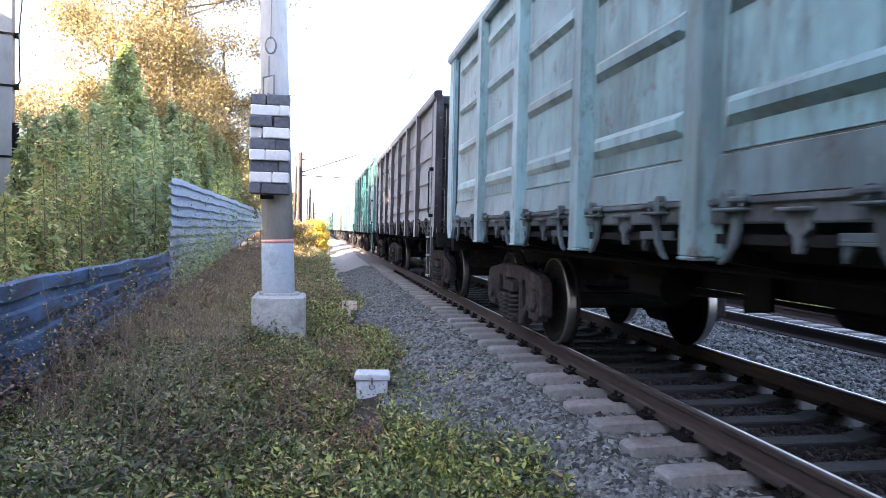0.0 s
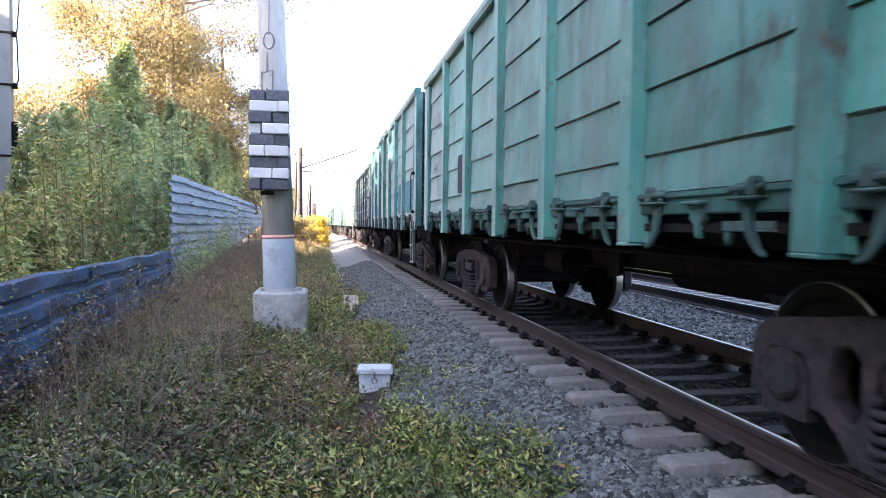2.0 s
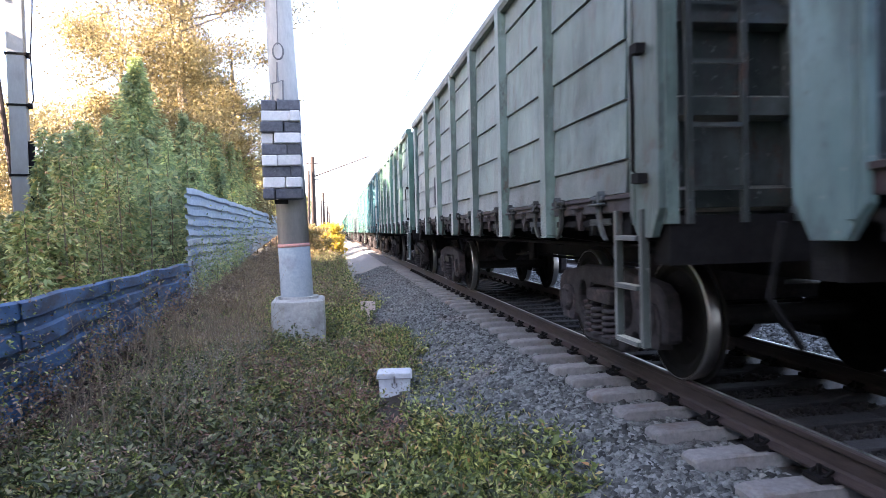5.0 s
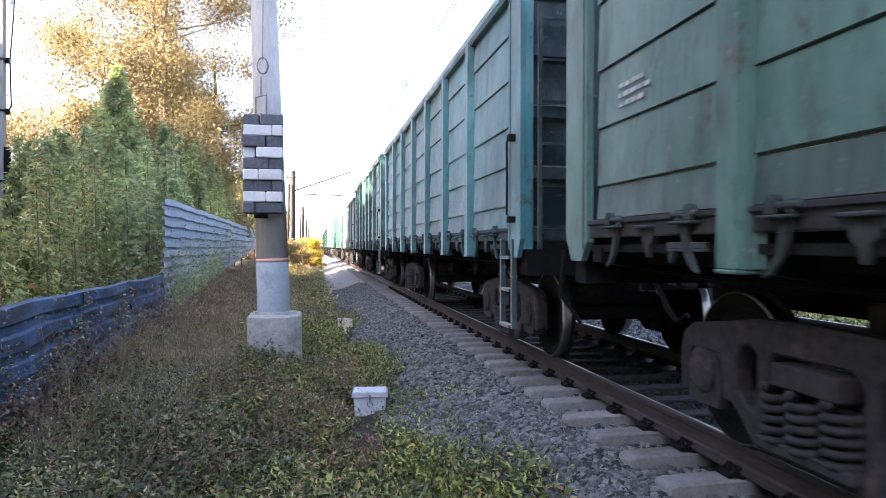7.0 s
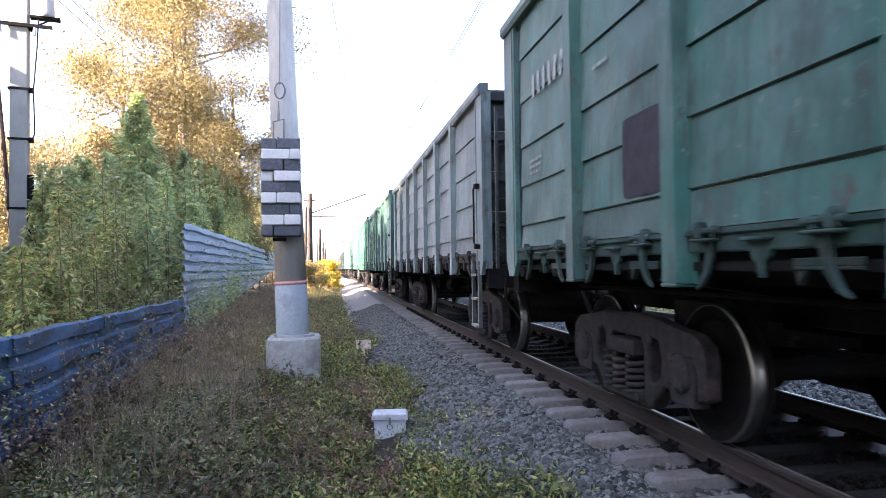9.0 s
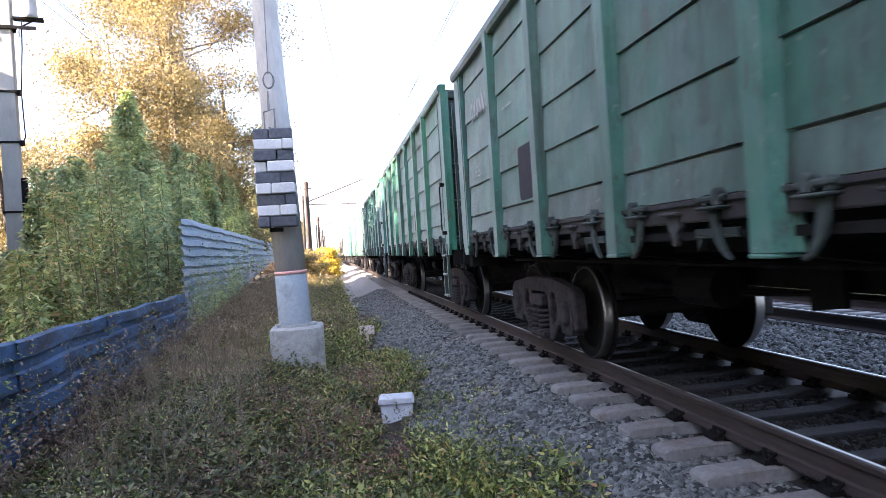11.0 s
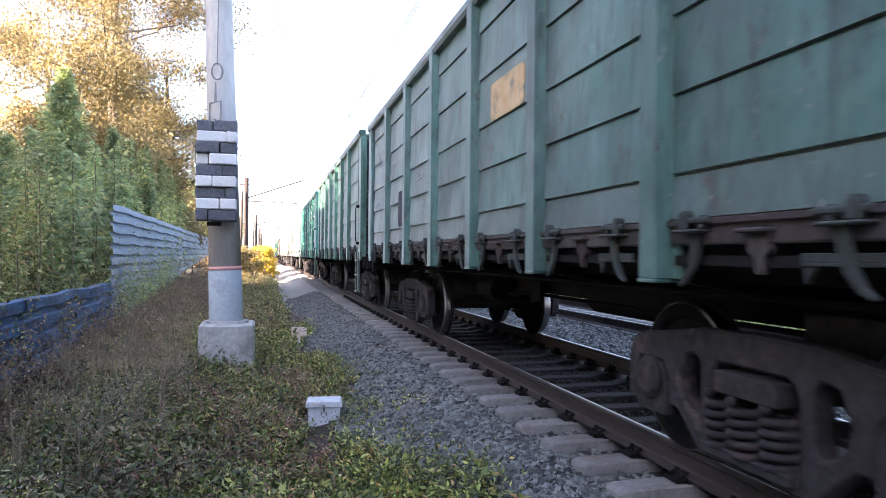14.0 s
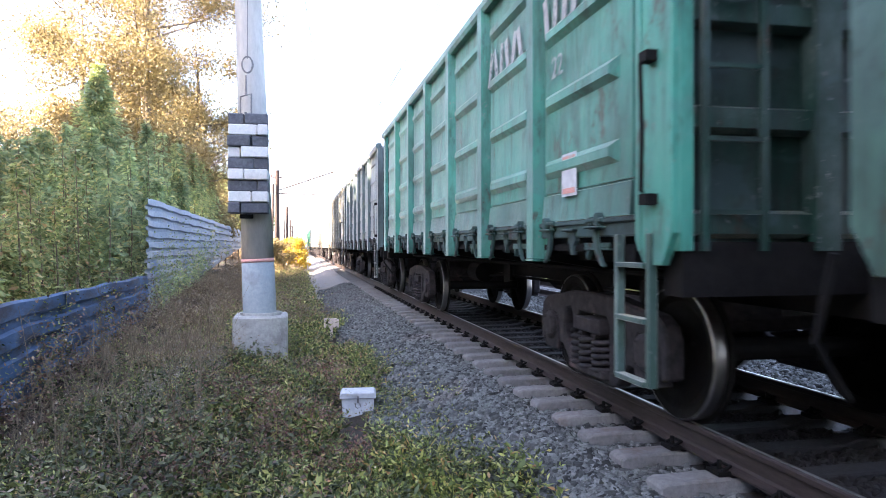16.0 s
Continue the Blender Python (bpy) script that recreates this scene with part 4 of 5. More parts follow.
def scrawl(w, y, z, n, h, wide, seed, label="white chalked scrawl"):
    """A hand-painted row that cannot be read, as crooked plain bars."""
    r = random.Random(seed)
    s = Shape()
    for k in range(n):
        s.box(FACE - 0.003, FACE, -wide * 0.35, wide * 0.35, -h / 2, h / 2, pose(0, y - k * wide * 1.5, z, r.uniform(-22, 22)))
    part("stencil_mark", s.mesh("stencil_mark", WRITE), w, None, label)["kind"] = "stuff"


def block_marks(w, y, z, rows, wide, seed):
    r = random.Random(seed)
    s = Shape()
    for k in range(rows):
        a = 0
        while a < wide:
            d = r.uniform(0.04, 0.1)
            s.box(FACE - 0.003, FACE, y - a - d, y - a, z - 0.06 * k, z - 0.06 * k + 0.028)
            a += d + 0.025
    part("stencil_mark", s.mesh("stencil_mark", WRITE), w, None, "small white stencilled lines")["kind"] = "stuff"


def std_marks(seed, number=True, patched=True, sign="", lines=False):
    def put(w):
        if number:
            scrawl(w, 5.3, 2.98, 6, 0.22, 0.11, seed, "white wagon number painted over")
            block_marks(w, 5.45, 2.25, 3, 0.35, seed + 1)
        if patched:
            patch(w, 2.85, 1.94, 0.4, 0.27)
        block_marks(w, 3.75, 2.7, 1, 0.3, seed + 2)
        if lines:
            block_marks(w, 2.2, 2.08, 5, 0.13, seed + 3)
        if sign:
            word(sign, 4.55, 2.55, 0.24, "white stencilled figures", w, WRITE)
    return put


def word(text, y, z, size, label, parent, material):
    """Stencilled figures on the side that faces the path."""
    cu = bpy.data.curves.new("lettering", "FONT")
    cu.body, cu.size, cu.extrude = text, size, 0.002
    tmp = bpy.data.objects.new("lettering", cu)
    scene.collection.objects.link(tmp)
    bpy.context.view_layer.update()
    me = bpy.data.meshes.new_from_object(tmp.evaluated_get(bpy.context.evaluated_depsgraph_get()))
    bpy.data.objects.remove(tmp)
    me.materials.clear()
    me.materials.append(material)
    part("lettering", me, parent, pose(FACE - 0.002, y, z, 90, 0, -90), label)


def big_name(seed):
    def put(w):
        std_marks(seed, seed == 14, seed == 14)(w)
        word("22", -4.5, 2.55, 0.24, "white stencilled figures", w, WRITE)
        for y in (-2.72, -4.38):
            scrawl(w, y, 3.05, 6, 0.36, 0.13, seed + int(y), "tall pale company lettering, worn")
        part("notice", Shape().box(FACE - 0.004, FACE, -5.0, -4.72, 1.6, 1.92).mesh("notice", BOXW), w, None, "white notice with red bars")
        part("notice_bar", Shape().box(FACE - 0.008, FACE - 0.004, -4.98, -4.74, 1.86, 1.9).box(FACE - 0.008, FACE - 0.004, -4.98, -4.74, 1.62, 1.66).mesh("notice_bar", PINK), w)
    return put


def brown_marks(w):
    std_marks(40, True, False, "21")(w)
    patch(w, 3.9, 2.6, 0.3, 0.35, surf_cache("pale_patch"), "pale olive repainted patch")
    patch(w, 2.3, 2.45, 0.42, 0.4, surf_cache("pale_patch"), "pale olive repainted patch")
    patch(w, 1.45, 2.3, 0.3, 0.4, surf_cache("blue_patch"), "dark blue repainted patch")


CACHE = {"sky_patch": surf("sky_blue_patch", (0.045, 0.15, 0.2), (0.08, 0.21, 0.27), 5, 0.6, 0, 0.1, (0.04, 0.14, 0.13), 2, 0.5),
         "ochre_patch": surf("ochre_patch", (0.42, 0.28, 0.14), (0.55, 0.42, 0.26), 8, 0.7, 0, 0.1, (0.2, 0.2, 0.16), 5, 0.52),
         "pale_patch": surf("pale_olive_patch", (0.2, 0.21, 0.19), (0.28, 0.29, 0.26), 8, 0.7, 0, 0.1, (0.12, 0.1, 0.11), 3, 0.5),
         "blue_patch": surf("dark_blue_patch", (0.06, 0.09, 0.13), (0.09, 0.13, 0.17), 8, 0.7, 0, 0.1, (0.1, 0.085, 0.1), 3, 0.55)}


def bright_marks(w):
    std_marks(13, True, False, "20")(w)
    patch(w, -2.0, 1.88, 0.29, 0.24)


def blue_marks(w):
    std_marks(5, True, True, "", True)(w)
    for y, dy in ((-4.95, 0.68), (-3.35, 0.55), (4.95, 0.66), (3.75, 0.35)):
        patch(w, y, 1.7 if y > 0 else 1.85, dy, 0.2 if y > 0 else 0.36, surf_cache("sky_patch"), "sky-blue repainted patch")


def ochre_marks(w):
    std_marks(15)(w)
    patch(w, -1.75, 2.62, 0.42, 0.17, surf_cache("ochre_patch"), "worn ochre company sign")
    block_marks(w, 1.9, 2.3, 2, 0.4, 77)


def surf_cache(key):
    return CACHE[key]


# colour, words, ribbed sides, sill colour, marks; in order along the train
TRAIN = [
    (DULL, "dull green", False, RUSTY, std_marks(1), 3.8),
    (BLUE, "faded pale blue, rust-stained", True, (0.16, 0.2, 0.24), std_marks(2, True, False), 3.9),
    (BROWN, "purple-brown, patched", False, DARKSILL, brown_marks, 3.62),
    (TEAL, "turquoise", False, (0.07, 0.26, 0.24), std_marks(4), 3.88),
    ((0.06, 0.28, 0.27), "green, blue-tinged", False, RUSTY, blue_marks, 4.02),
    ((0.13, 0.23, 0.235), "grimy grey-teal, rusty", True, RUSTY, std_marks(6, True, False), 3.66, False),
    ((0.15, 0.24, 0.21), "grey-green", False, RUSTY, std_marks(7), 3.76),
    (DULL, "dull sage-green", False, DARKSILL, std_marks(8), 3.8),
    (CYAN, "bright cyan-blue", False, (0.1, 0.2, 0.24), std_marks(9), 3.86),
    ((0.035, 0.18, 0.155), "worn dark green", False, (0.06, 0.18, 0.16), std_marks(10), 3.92),
    (GREY, "scuffed grey-teal", False, RUSTY, std_marks(11, True, False), 3.62),
    ((0.045, 0.2, 0.15), "dark green", False, DARKSILL, std_marks(12), 3.78),
    (GREEN, "clean bright green", False, (0.11, 0.13, 0.14), bright_marks, 3.92, True, True),
    ((0.085, 0.3, 0.26), "teal-green, lettered", False, RUSTY, big_name(14), 3.92),
    ((0.1, 0.25, 0.225), "faded teal", False, RUSTY, ochre_marks, 3.8),
    ((0.11, 0.3, 0.24), "grey-green", False, RUSTY, std_marks(16), 3.94),
    ((0.09, 0.46, 0.36), "bright turquoise", True, (0.1, 0.2, 0.2), big_name(17), 3.85),
    (GREY, "grey", False, DARKSILL, None, 3.8),
    # sunlight on the far wagons is put into the next six pale colours
    ((0.3, 0.31, 0.26), "dusty pale olive", False, RUSTY, None, 3.85),
    ((0.38, 0.37, 0.32), "pale grey", True, RUSTY, None, 3.9),
    ((0.36, 0.34, 0.28), "dusty cream-grey", False, RUSTY, None, 3.7),
    ((0.3, 0.33, 0.28), "dusty sage-green", False, DARKSILL, None, 3.85),
    ((0.4, 0.39, 0.34), "pale grey", False, RUSTY, None, 3.8),
    ((0.34, 0.38, 0.38), "pale blue", False, RUSTY, None, 3.8),
    (GREEN, "dark green", False, DARKSILL, None, 3.9),
    (GREEN, "dark green", False, DARKSILL, None, 3.9),
    (DULL, "dull green", False, RUSTY, None, 3.8),
]
SPEED, LENGTH, FIRST = 12.7, 13.92, -5.09
for k, spec in enumerate(TRAIN):
    WAGONS.append((k, *wagon(*spec)))

# ---- masts and wires ahead ----
for k, y in enumerate((65.0, 126.0, 190.0, 250.0)):
    mast = thing("catenary_mast", "dark slender mast with a bracket arm over the track", "mast", pose(-4.55, y, 0), group="catenary masts")
    part("shaft", Shape().tube([(0, 0, -0.6), (0, 0, 4), (0, 0, 8.3)], 0.25, 10, 0.19).mesh("shaft", WOOD_POLE), mast)
    part("stay_post", Shape().tube([(-0.55, -0.6, -0.6), (-0.4, -0.5, 4.4), (-0.35, -0.4, 7.0)], 0.13, 8, 0.09).mesh("stay_post", WOOD_POLE), mast)
    part("bracket_arm", Shape().tube([(0, 0, 6.4), (5.3, 0, 8.3)], 0.06, 6).tube([(0, 0, 6.15), (4.6, 0, 6.05)], 0.05, 6).tube([(4.0, 0, 7.8), (4.0, 0, 6.08)], 0.015, 6).mesh("bracket_arm", WOOD_POLE), mast)
    part("crossbar", Shape().box(-0.6, 0.5, -0.05, 0.05, 7.6, 7.7).tube([(-0.5, 0, 7.7), (-0.5, 0, 7.95)], 0.05, 8).mesh("crossbar", WOOD_POLE), mast)
    part("insulator", Shape().tube([(2.6, 0, 6.1), (3.1, 0, 6.09)], 0.07, 8).mesh("insulator", GLAZE), mast)


def wire(name, label, a, b, sag, r):
    pts = [Vector(a).lerp(Vector(b), u) - Vector((0, 0, sag * 4 * u * (1 - u))) for u in np.linspace(0, 1, 14)]
    return thing(name, label, "wire", None, Shape().tube(pts, r, 5).mesh(name, IRON), "overhead wires")


wire("contact_wire", "thin dark overhead contact wire", (0.05, -20, 6.06), (0.05, 65, 6.06), 0.02, 0.007)
wire("contact_wire", "thin dark overhead contact wire", (0.05, 65, 6.06), (0.05, 250, 6.06), 0.02, 0.007)
wire("messenger_wire", "thin dark overhead messenger wire", (0.75, -60, 8.3), (0.75, 65, 8.3), 1.2, 0.008)
wire("anchor_wire", "thin dark anchor wire from the mast", (PX + 0.05, PY, 9.6), (MID, 65, 7.8), 0.5, 0.008)
for dz, dx in ((0, 0), (0.35, 0.12), (0.8, -0.25)):
    wire("power_line", "thin dark power line over the fence", (-12.3 + dx, 22, 10.9 + dz), (-6.4 + dx, 90, 10.0 + dz), 0.6, 0.012)
    wire("power_line", "thin dark power line over the fence", (-12.3 + dx, 22, 10.9 + dz), (-16 + dx, -30, 10.6 + dz), 0.6, 0.012)

# ---- power pole behind the fence ----
pp = thing("power_pole", "tall square concrete power pole with a steel bracket", "pole", pose(-12.42, 22.2, 0, 0, 0, 14))
part("shaft", Shape().prism([(-0.24, -0.2), (0.24, -0.2), (0.27, 0.2), (-0.27, 0.2)], "z", -0.5, 12.0).mesh("shaft", POWER_CONCRETE, 0.02), pp)
for z in (3.2, 5.4, 7.0, 9.0):
    part("steel_band", Shape().box(-0.29, 0.29, -0.225, 0.225, z, z + 0.07).box(0.27, 0.4, -0.06, 0.06, z - 0.05, z + 0.12).mesh("steel_band", IRON), pp)
part("crossarm", Shape().box(-0.95, 0.95, -0.3, -0.22, 9.0, 9.1).box(0.3, 1.15, -0.2, 0.1, 9.35, 9.42).tube([(0.3, -0.1, 9.0), (0.9, -0.1, 9.36)], 0.03, 6).mesh("crossarm", IRON), pp, None, "dark steel crossarm")
part("transformer_can", Shape().tube([(0.75, -0.05, 9.42), (0.75, -0.05, 9.55), (0.75, -0.05, 10.05), (0.75, -0.05, 10.25)], 0.27, 14, 0.2).mesh("transformer_can", GLAZE, 0, True), pp, None, "grey ribbed can")
for x in (0.62, 0.9):
    part("bushing", Shape().tube([(x, -0.05, 10.2), (x, -0.05, 10.5)], 0.06, 8, 0.03).mesh("bushing", IRON), pp)
for x in (-0.85, -0.5, 0.45):
    part("insulator", Shape().tube([(x, -0.26, 8.75), (x, -0.26, 9.0)], 0.06, 8, 0.04).mesh("insulator", GLAZE), pp)
part("drop_cable", Shape().tube([(0.55, -0.2, 9.3), (0.52, -0.24, 8.4), (0.42, -0.22, 7.0), (0.46, -0.24, 5.6), (0.34, -0.22, 5.3)], 0.022, 6).mesh("drop_cable", IRON), pp)
part("conduit", Shape().tube([(0.32, -0.12, 0), (0.33, -0.12, 4.3)], 0.1, 8).mesh("conduit", IRON), pp, None, "dark cable conduit")
stay = thing("stay_pole", "thin dark leaning pole behind the weeds", "pole", pose(-13.6, 24, 0))
part("shaft", Shape().tube([(0.5, 0, -0.5), (-0.05, 0, 5.5), (-0.5, 0, 10.5)], 0.1, 8, 0.07).mesh("shaft", WOOD_POLE), stay)

# ---- weeds ----


def weeds(name, label, n, region, height, size, per, material, spread=0.5, slim=0.4, keep=None, upright=0.5, stems=5):
    """Low plants: each has a few arching stems that carry leaves, larger below."""
    x = rng.uniform(region[0], region[1], n)
    y = region[2] + (region[3] - region[2]) * rng.uniform(0, 1, n) ** 1.4
    if keep is not None:
        m = rng.uniform(0, 1, n) < keep(x, y)
        x, y = x[m], y[m]
    n = len(x)
    h = rng.uniform(height[0], height[1], n) * (0.6 + 0.8 * np.sin(2.1 * x + 1.3 * y) ** 2)
    idx = np.repeat(np.arange(n), per)
    stem = rng.integers(0, stems, len(idx))
    turn = rng.uniform(0, 6.283, (n, stems))[idx, stem]
    tall = rng.uniform(0.55, 1.1, (n, stems))[idx, stem] * h[idx]
    reach = rng.uniform(0.35, 1.3, (n, stems))[idx, stem] * h[idx] * spread
    u = rng.uniform(0.04, 1, len(idx)) ** 0.8
    at = np.stack([x[idx] + reach * u ** 1.4 * np.cos(turn), y[idx] + reach * u ** 1.4 * np.sin(turn), ground_z(x, y)[idx] + tall * (u - 0.18 * u ** 3)], -1)
    a = rng.uniform(0, 6.283, len(idx))
    out = np.stack([np.cos(a) + 0.5 * np.cos(turn), np.sin(a) + 0.5 * np.sin(turn), upright * (0.3 + u)], -1)
    s = size * rng.uniform(0.6, 1.25, len(idx)) * (1.25 - 0.6 * u) * rng.uniform(0.75, 1.3, n)[idx]
    return thing(name, label, "weeds", None, leaf_mesh(name, leaf_arrays(at, s, 0.5, slim, out), material), kind="stuff")


def lumpy(x, y, k):
    return 0.5 + 0.5 * np.sin(1.35 * x + k) * np.sin(0.9 * y + 2.1 * k) + 0.25 * np.sin(3.1 * x - 2.3 * y + k)


def fence_gap(x, y):
    """Bare trampled strip at the foot of the low fence."""
    return 1 - 0.8 * step(-4.7, -5.3, x) * step(4.5, 6.0, y) * step(17.5, 15.0, y)


def clear(x, y):
    """Keeps the weeds off the pole's block, the box and the ballast."""
    ok = (np.hypot(x - PX, y - PY) > 0.42) & ~((abs(x - bx) < 0.32) & (y > 4.5) & (y < 6.65)) & ~((abs(x + 2.04) < 0.22) & (y > 10.6) & (y < 12.4))
    edge = -1.72 + 0.22 * np.sin(0.9 * y) + 0.1 * np.sin(2.7 * y) + 0.35 * step(7, 2.5, y)
    return ok * step(edge + 0.12, edge - 0.12, x) * fence_gap(x, y)


weeds("green_weeds", "low green leafy weeds beside the ballast", 5200, (-5.8, -1.1, 2.0, 16), (0.12, 0.36), 0.066, 34, L_GREEN, 0.75, 0.36,
      lambda x, y: clear(x, y) * np.clip(0.25 + lumpy(x, y, 0.4) + 0.5 * step(-3.2, -2.2, x) + 0.3 * step(7, 3, y) - 0.5 * step(-4.2, -5.2, x) * step(8, 11, y), 0.03, 1))
weeds("rear_weeds", "low green and brown weeds behind the viewpoint", 1500, (-5.8, -1.9, -6, 2.2), (0.1, 0.4), 0.1, 24, L_GREEN, 0.6, 0.42)
weeds("broad_weeds", "broad-leaved dark weeds in the foreground", 1250, (-5.8, -2.2, 2.0, 9.5), (0.2, 0.48), 0.095, 26, L_BROAD, 0.7, 0.34,
      lambda x, y: clear(x, y) * np.clip(0.2 + step(-2.6, -4.2, x) * 0.9, 0, 1), 0.2)
weeds("dry_weeds", "withered reddish-brown weeds", 2100, (-5.8, -1.7, 2.0, 17), (0.18, 0.55), 0.05, 32, L_DRY, 0.5, 0.36,
      lambda x, y: clear(x, y) * np.clip(1.0 - lumpy(x, y, 0.4) - 0.3 * step(7, 3, y), 0.05, 1))
weeds("red_weeds", "withered red-brown weeds by the cable box", 850, (-4.1, -2.1, 4.0, 9.4), (0.18, 0.42), 0.046, 34, L_RED, 0.5, 0.36,
      lambda x, y: clear(x, y) * np.clip(0.2 + np.sin(1.9 * x + 0.7 * y) ** 2, 0, 1))
weeds("straw_grass", "dry straw-coloured grass on the slope by the fence", 4200, (-5.7, -3.3, 9.2, 24), (0.12, 0.34), 0.17, 16, L_STRAW, 0.45, 0.06,
      lambda x, y: step(-3.4, -4.4, x + 0.05 * (y - 12)) * 0.8 * fence_gap(x, y), 1.4)
weeds("trampled_weeds", "low trampled brown weeds at the foot of the fence", 1300, (-5.85, -4.2, 3.5, 17), (0.05, 0.2), 0.05, 26, L_DRY, 1.0, 0.3)
weeds("blade_grass", "thin green grass blades among the weeds", 1300, (-5.6, -1.5, 2.0, 14), (0.15, 0.35), 0.14, 12, L_GREEN, 0.4, 0.06, lambda x, y: clear(x, y) * 0.7, 1.6)
weeds("edge_weeds", "sparse green weeds creeping onto the ballast", 1700, (-2.0, -0.9, 2.0, 9), (0.05, 0.14), 0.032, 26, L_GREEN, 1.0, 0.45,
      lambda x, y: np.clip(lumpy(x, y, 2.0), 0, 1) * step(-0.95, -1.5, x))
weeds("bank_weeds", "tall brown and green weeds along the path", 2600, (-5.6, -2.1, 13, 60), (0.35, 0.8), 0.09, 26, L_STRAW, 0.45, 0.3, lambda x, y: step(-2.1, -2.6, x) * 0.9)
weeds("bank_greens", "green weeds along the path", 1700, (-4.0, -2.0, 11, 45), (0.3, 0.7), 0.08, 28, L_GREEN, 0.5, 0.42, lambda x, y: step(-1.95, -2.4, x) * 0.9)
weeds("far_weeds", "mixed autumn weeds on the far bank", 2500, (-9, -2.4, 45, 140), (0.6, 1.6), 0.25, 24, L_STRAW, 0.5, 0.4, lambda x, y: step(-2.6, -4.0, x))
weeds("right_weeds", "sunlit yellow-green weeds beyond the second track", 3000, (17, 30, 0, 90), (1.0, 2.4), 0.2, 26, L_GOLD, 0.5, 0.4)
weeds("right_greens", "green weeds beyond the second track", 1800, (15.5, 26, 0, 80), (0.7, 1.9), 0.18, 26, L_GREEN, 0.5, 0.4)
weeds("fence_creeper", "brown creeper leaves over the fence", 700, (-6.15, -5.7, 3.5, 15), (0.4, 1.4), 0.055, 22, L_DRY, 0.35, 0.6, lambda x, y: 0.5 + 0.5 * np.sin(2.2 * y) ** 2)
weeds("fence_spill", "leafy weeds spilling over the top of the low fence", 240, (-6.15, -5.8, 3.5, 15), (1.15, 1.6), 0.06, 40, L_GREEN, 0.2, 0.45, lambda x, y: 0.35 + 0.65 * np.sin(1.3 * y) ** 2, -0.3)
weeds("verge_weeds", "low green weeds beyond the second track", 5200, (8.2, 17, -2, 60), (0.3, 0.75), 0.13, 26, L_GREEN, 0.7, 0.4)
weeds("fence_greens", "green creeper leaves over the fence", 620, (-6.1, -5.7, 14.5, 24), (0.8, 2.4), 0.08, 26, L_DARK, 0.3, 0.5, lambda x, y: np.sin(1.7 * y) ** 2)


def dry_stalks(n):
    s = Shape()
    r = random.Random(5)
    for k in range(n):
        x, y = r.uniform(-5.75, -3.6), r.uniform(4.0, 10.5)
        z, h = float(ground_z(x, y)), r.uniform(0.4, 0.95) if k % 6 else r.uniform(1.0, 1.5)
        a, t = r.uniform(0, 6.28), r.uniform(0.1, 0.6)
        p = [(x, y, z), (x + 0.4 * t * math.cos(a) * h, y + 0.4 * t * math.sin(a) * h, z + 0.55 * h), (x + t * math.cos(a) * h, y + t * math.sin(a) * h, z + h)]
        s.tube(p, 0.005, 4, 0.002)
        for j in range(4):
            u = r.uniform(0.4, 0.95)
            q = Vector(p[0]).lerp(Vector(p[2]), u)
            s.tube([q, q + Vector((r.uniform(-0.15, 0.15), r.uniform(-0.15, 0.15), r.uniform(0.05, 0.2)))], 0.003, 3, 0.0015)
    return s


thing("dry_stalks", "thin dry weed stalks by the fence", "weeds", None, dry_stalks(190).mesh("dry_stalks", STEM), kind="stuff")
# pale seed heads
hx, hy = rng.uniform(-4.3, -3.5, 40), rng.uniform(5.2, 7.6, 40)
hat = np.stack([hx, hy, ground_z(hx, hy) + rng.uniform(0.35, 0.7, 40)], -1)
hat = np.repeat(hat, 30, 0) + rng.normal(size=(1200, 3)) * 0.045
thing("seed_heads", "pale dry seed heads of thistles", "weeds", None, leaf_mesh("seed_heads", leaf_arrays(hat, np.full(1200, 0.022), 0.3, 0.6), leaf("seed_fluff", [(0.0, (0.24, 0.2, 0.17)), (1.0, (0.42, 0.37, 0.33))])), kind="stuff")


def stalk_leaves(x, y, z, h, r, n, size):
    """A tall leafy weed: leaves in a spire round a stalk, drooping."""
    u = rng.uniform(0.12, 1, n)
    a = rng.uniform(0, 6.283, n)
    rr = r * (1.03 - u) ** 1.05 * (0.3 + 0.7 * rng.uniform(0, 1, n)) * (0.68 + 0.32 * np.sin(u * h * 9 + 2 * np.sin(3 * a)))
    at = np.stack([x + rr * np.cos(a), y + rr * np.sin(a), z + h * u], -1)
    out = np.stack([np.cos(a), np.sin(a), -0.35 * np.ones(n)], -1)
    return leaf_arrays(at, size * rng.uniform(0.6, 1.3, n), 0.6, 0.42, out)


chunks, near_chunks, stalks = [], [], Shape()
tall = [(-8.4, 20.4, 6.55, 2.9, 7000), (-10.9, 20.6, 4.3, 0.8, 700), (-7.2, 21.0, 5.0, 1.2, 1000), (-9.6, 19.5, 4.4, 1.2, 900), (-6.6, 22.5, 4.6, 1.1, 800), (-9.3, 17.5, 3.9, 1.1, 900), (-7.9, 17.8, 4.3, 1.2, 900)]
r = random.Random(3)
for k in range(120):
    y = r.uniform(7.5, 22)
    x = r.uniform(-6.4 - 0.35 * (y - 4), -6.35)
    left = x < -2.66 - 0.36 * (y + 1.7)
    tall.append((x, y, 1.2 + 0.03 * y + r.uniform(-0.35, 0.2), r.uniform(0.5, 0.8), 380) if left else (x, y, max(1.2, 0.45 + 0.165 * y + 0.05 * max(0, y - 12) + r.uniform(-1.3, 0.6)), r.uniform(0.6, 1.0), int(r.uniform(240, 400))))
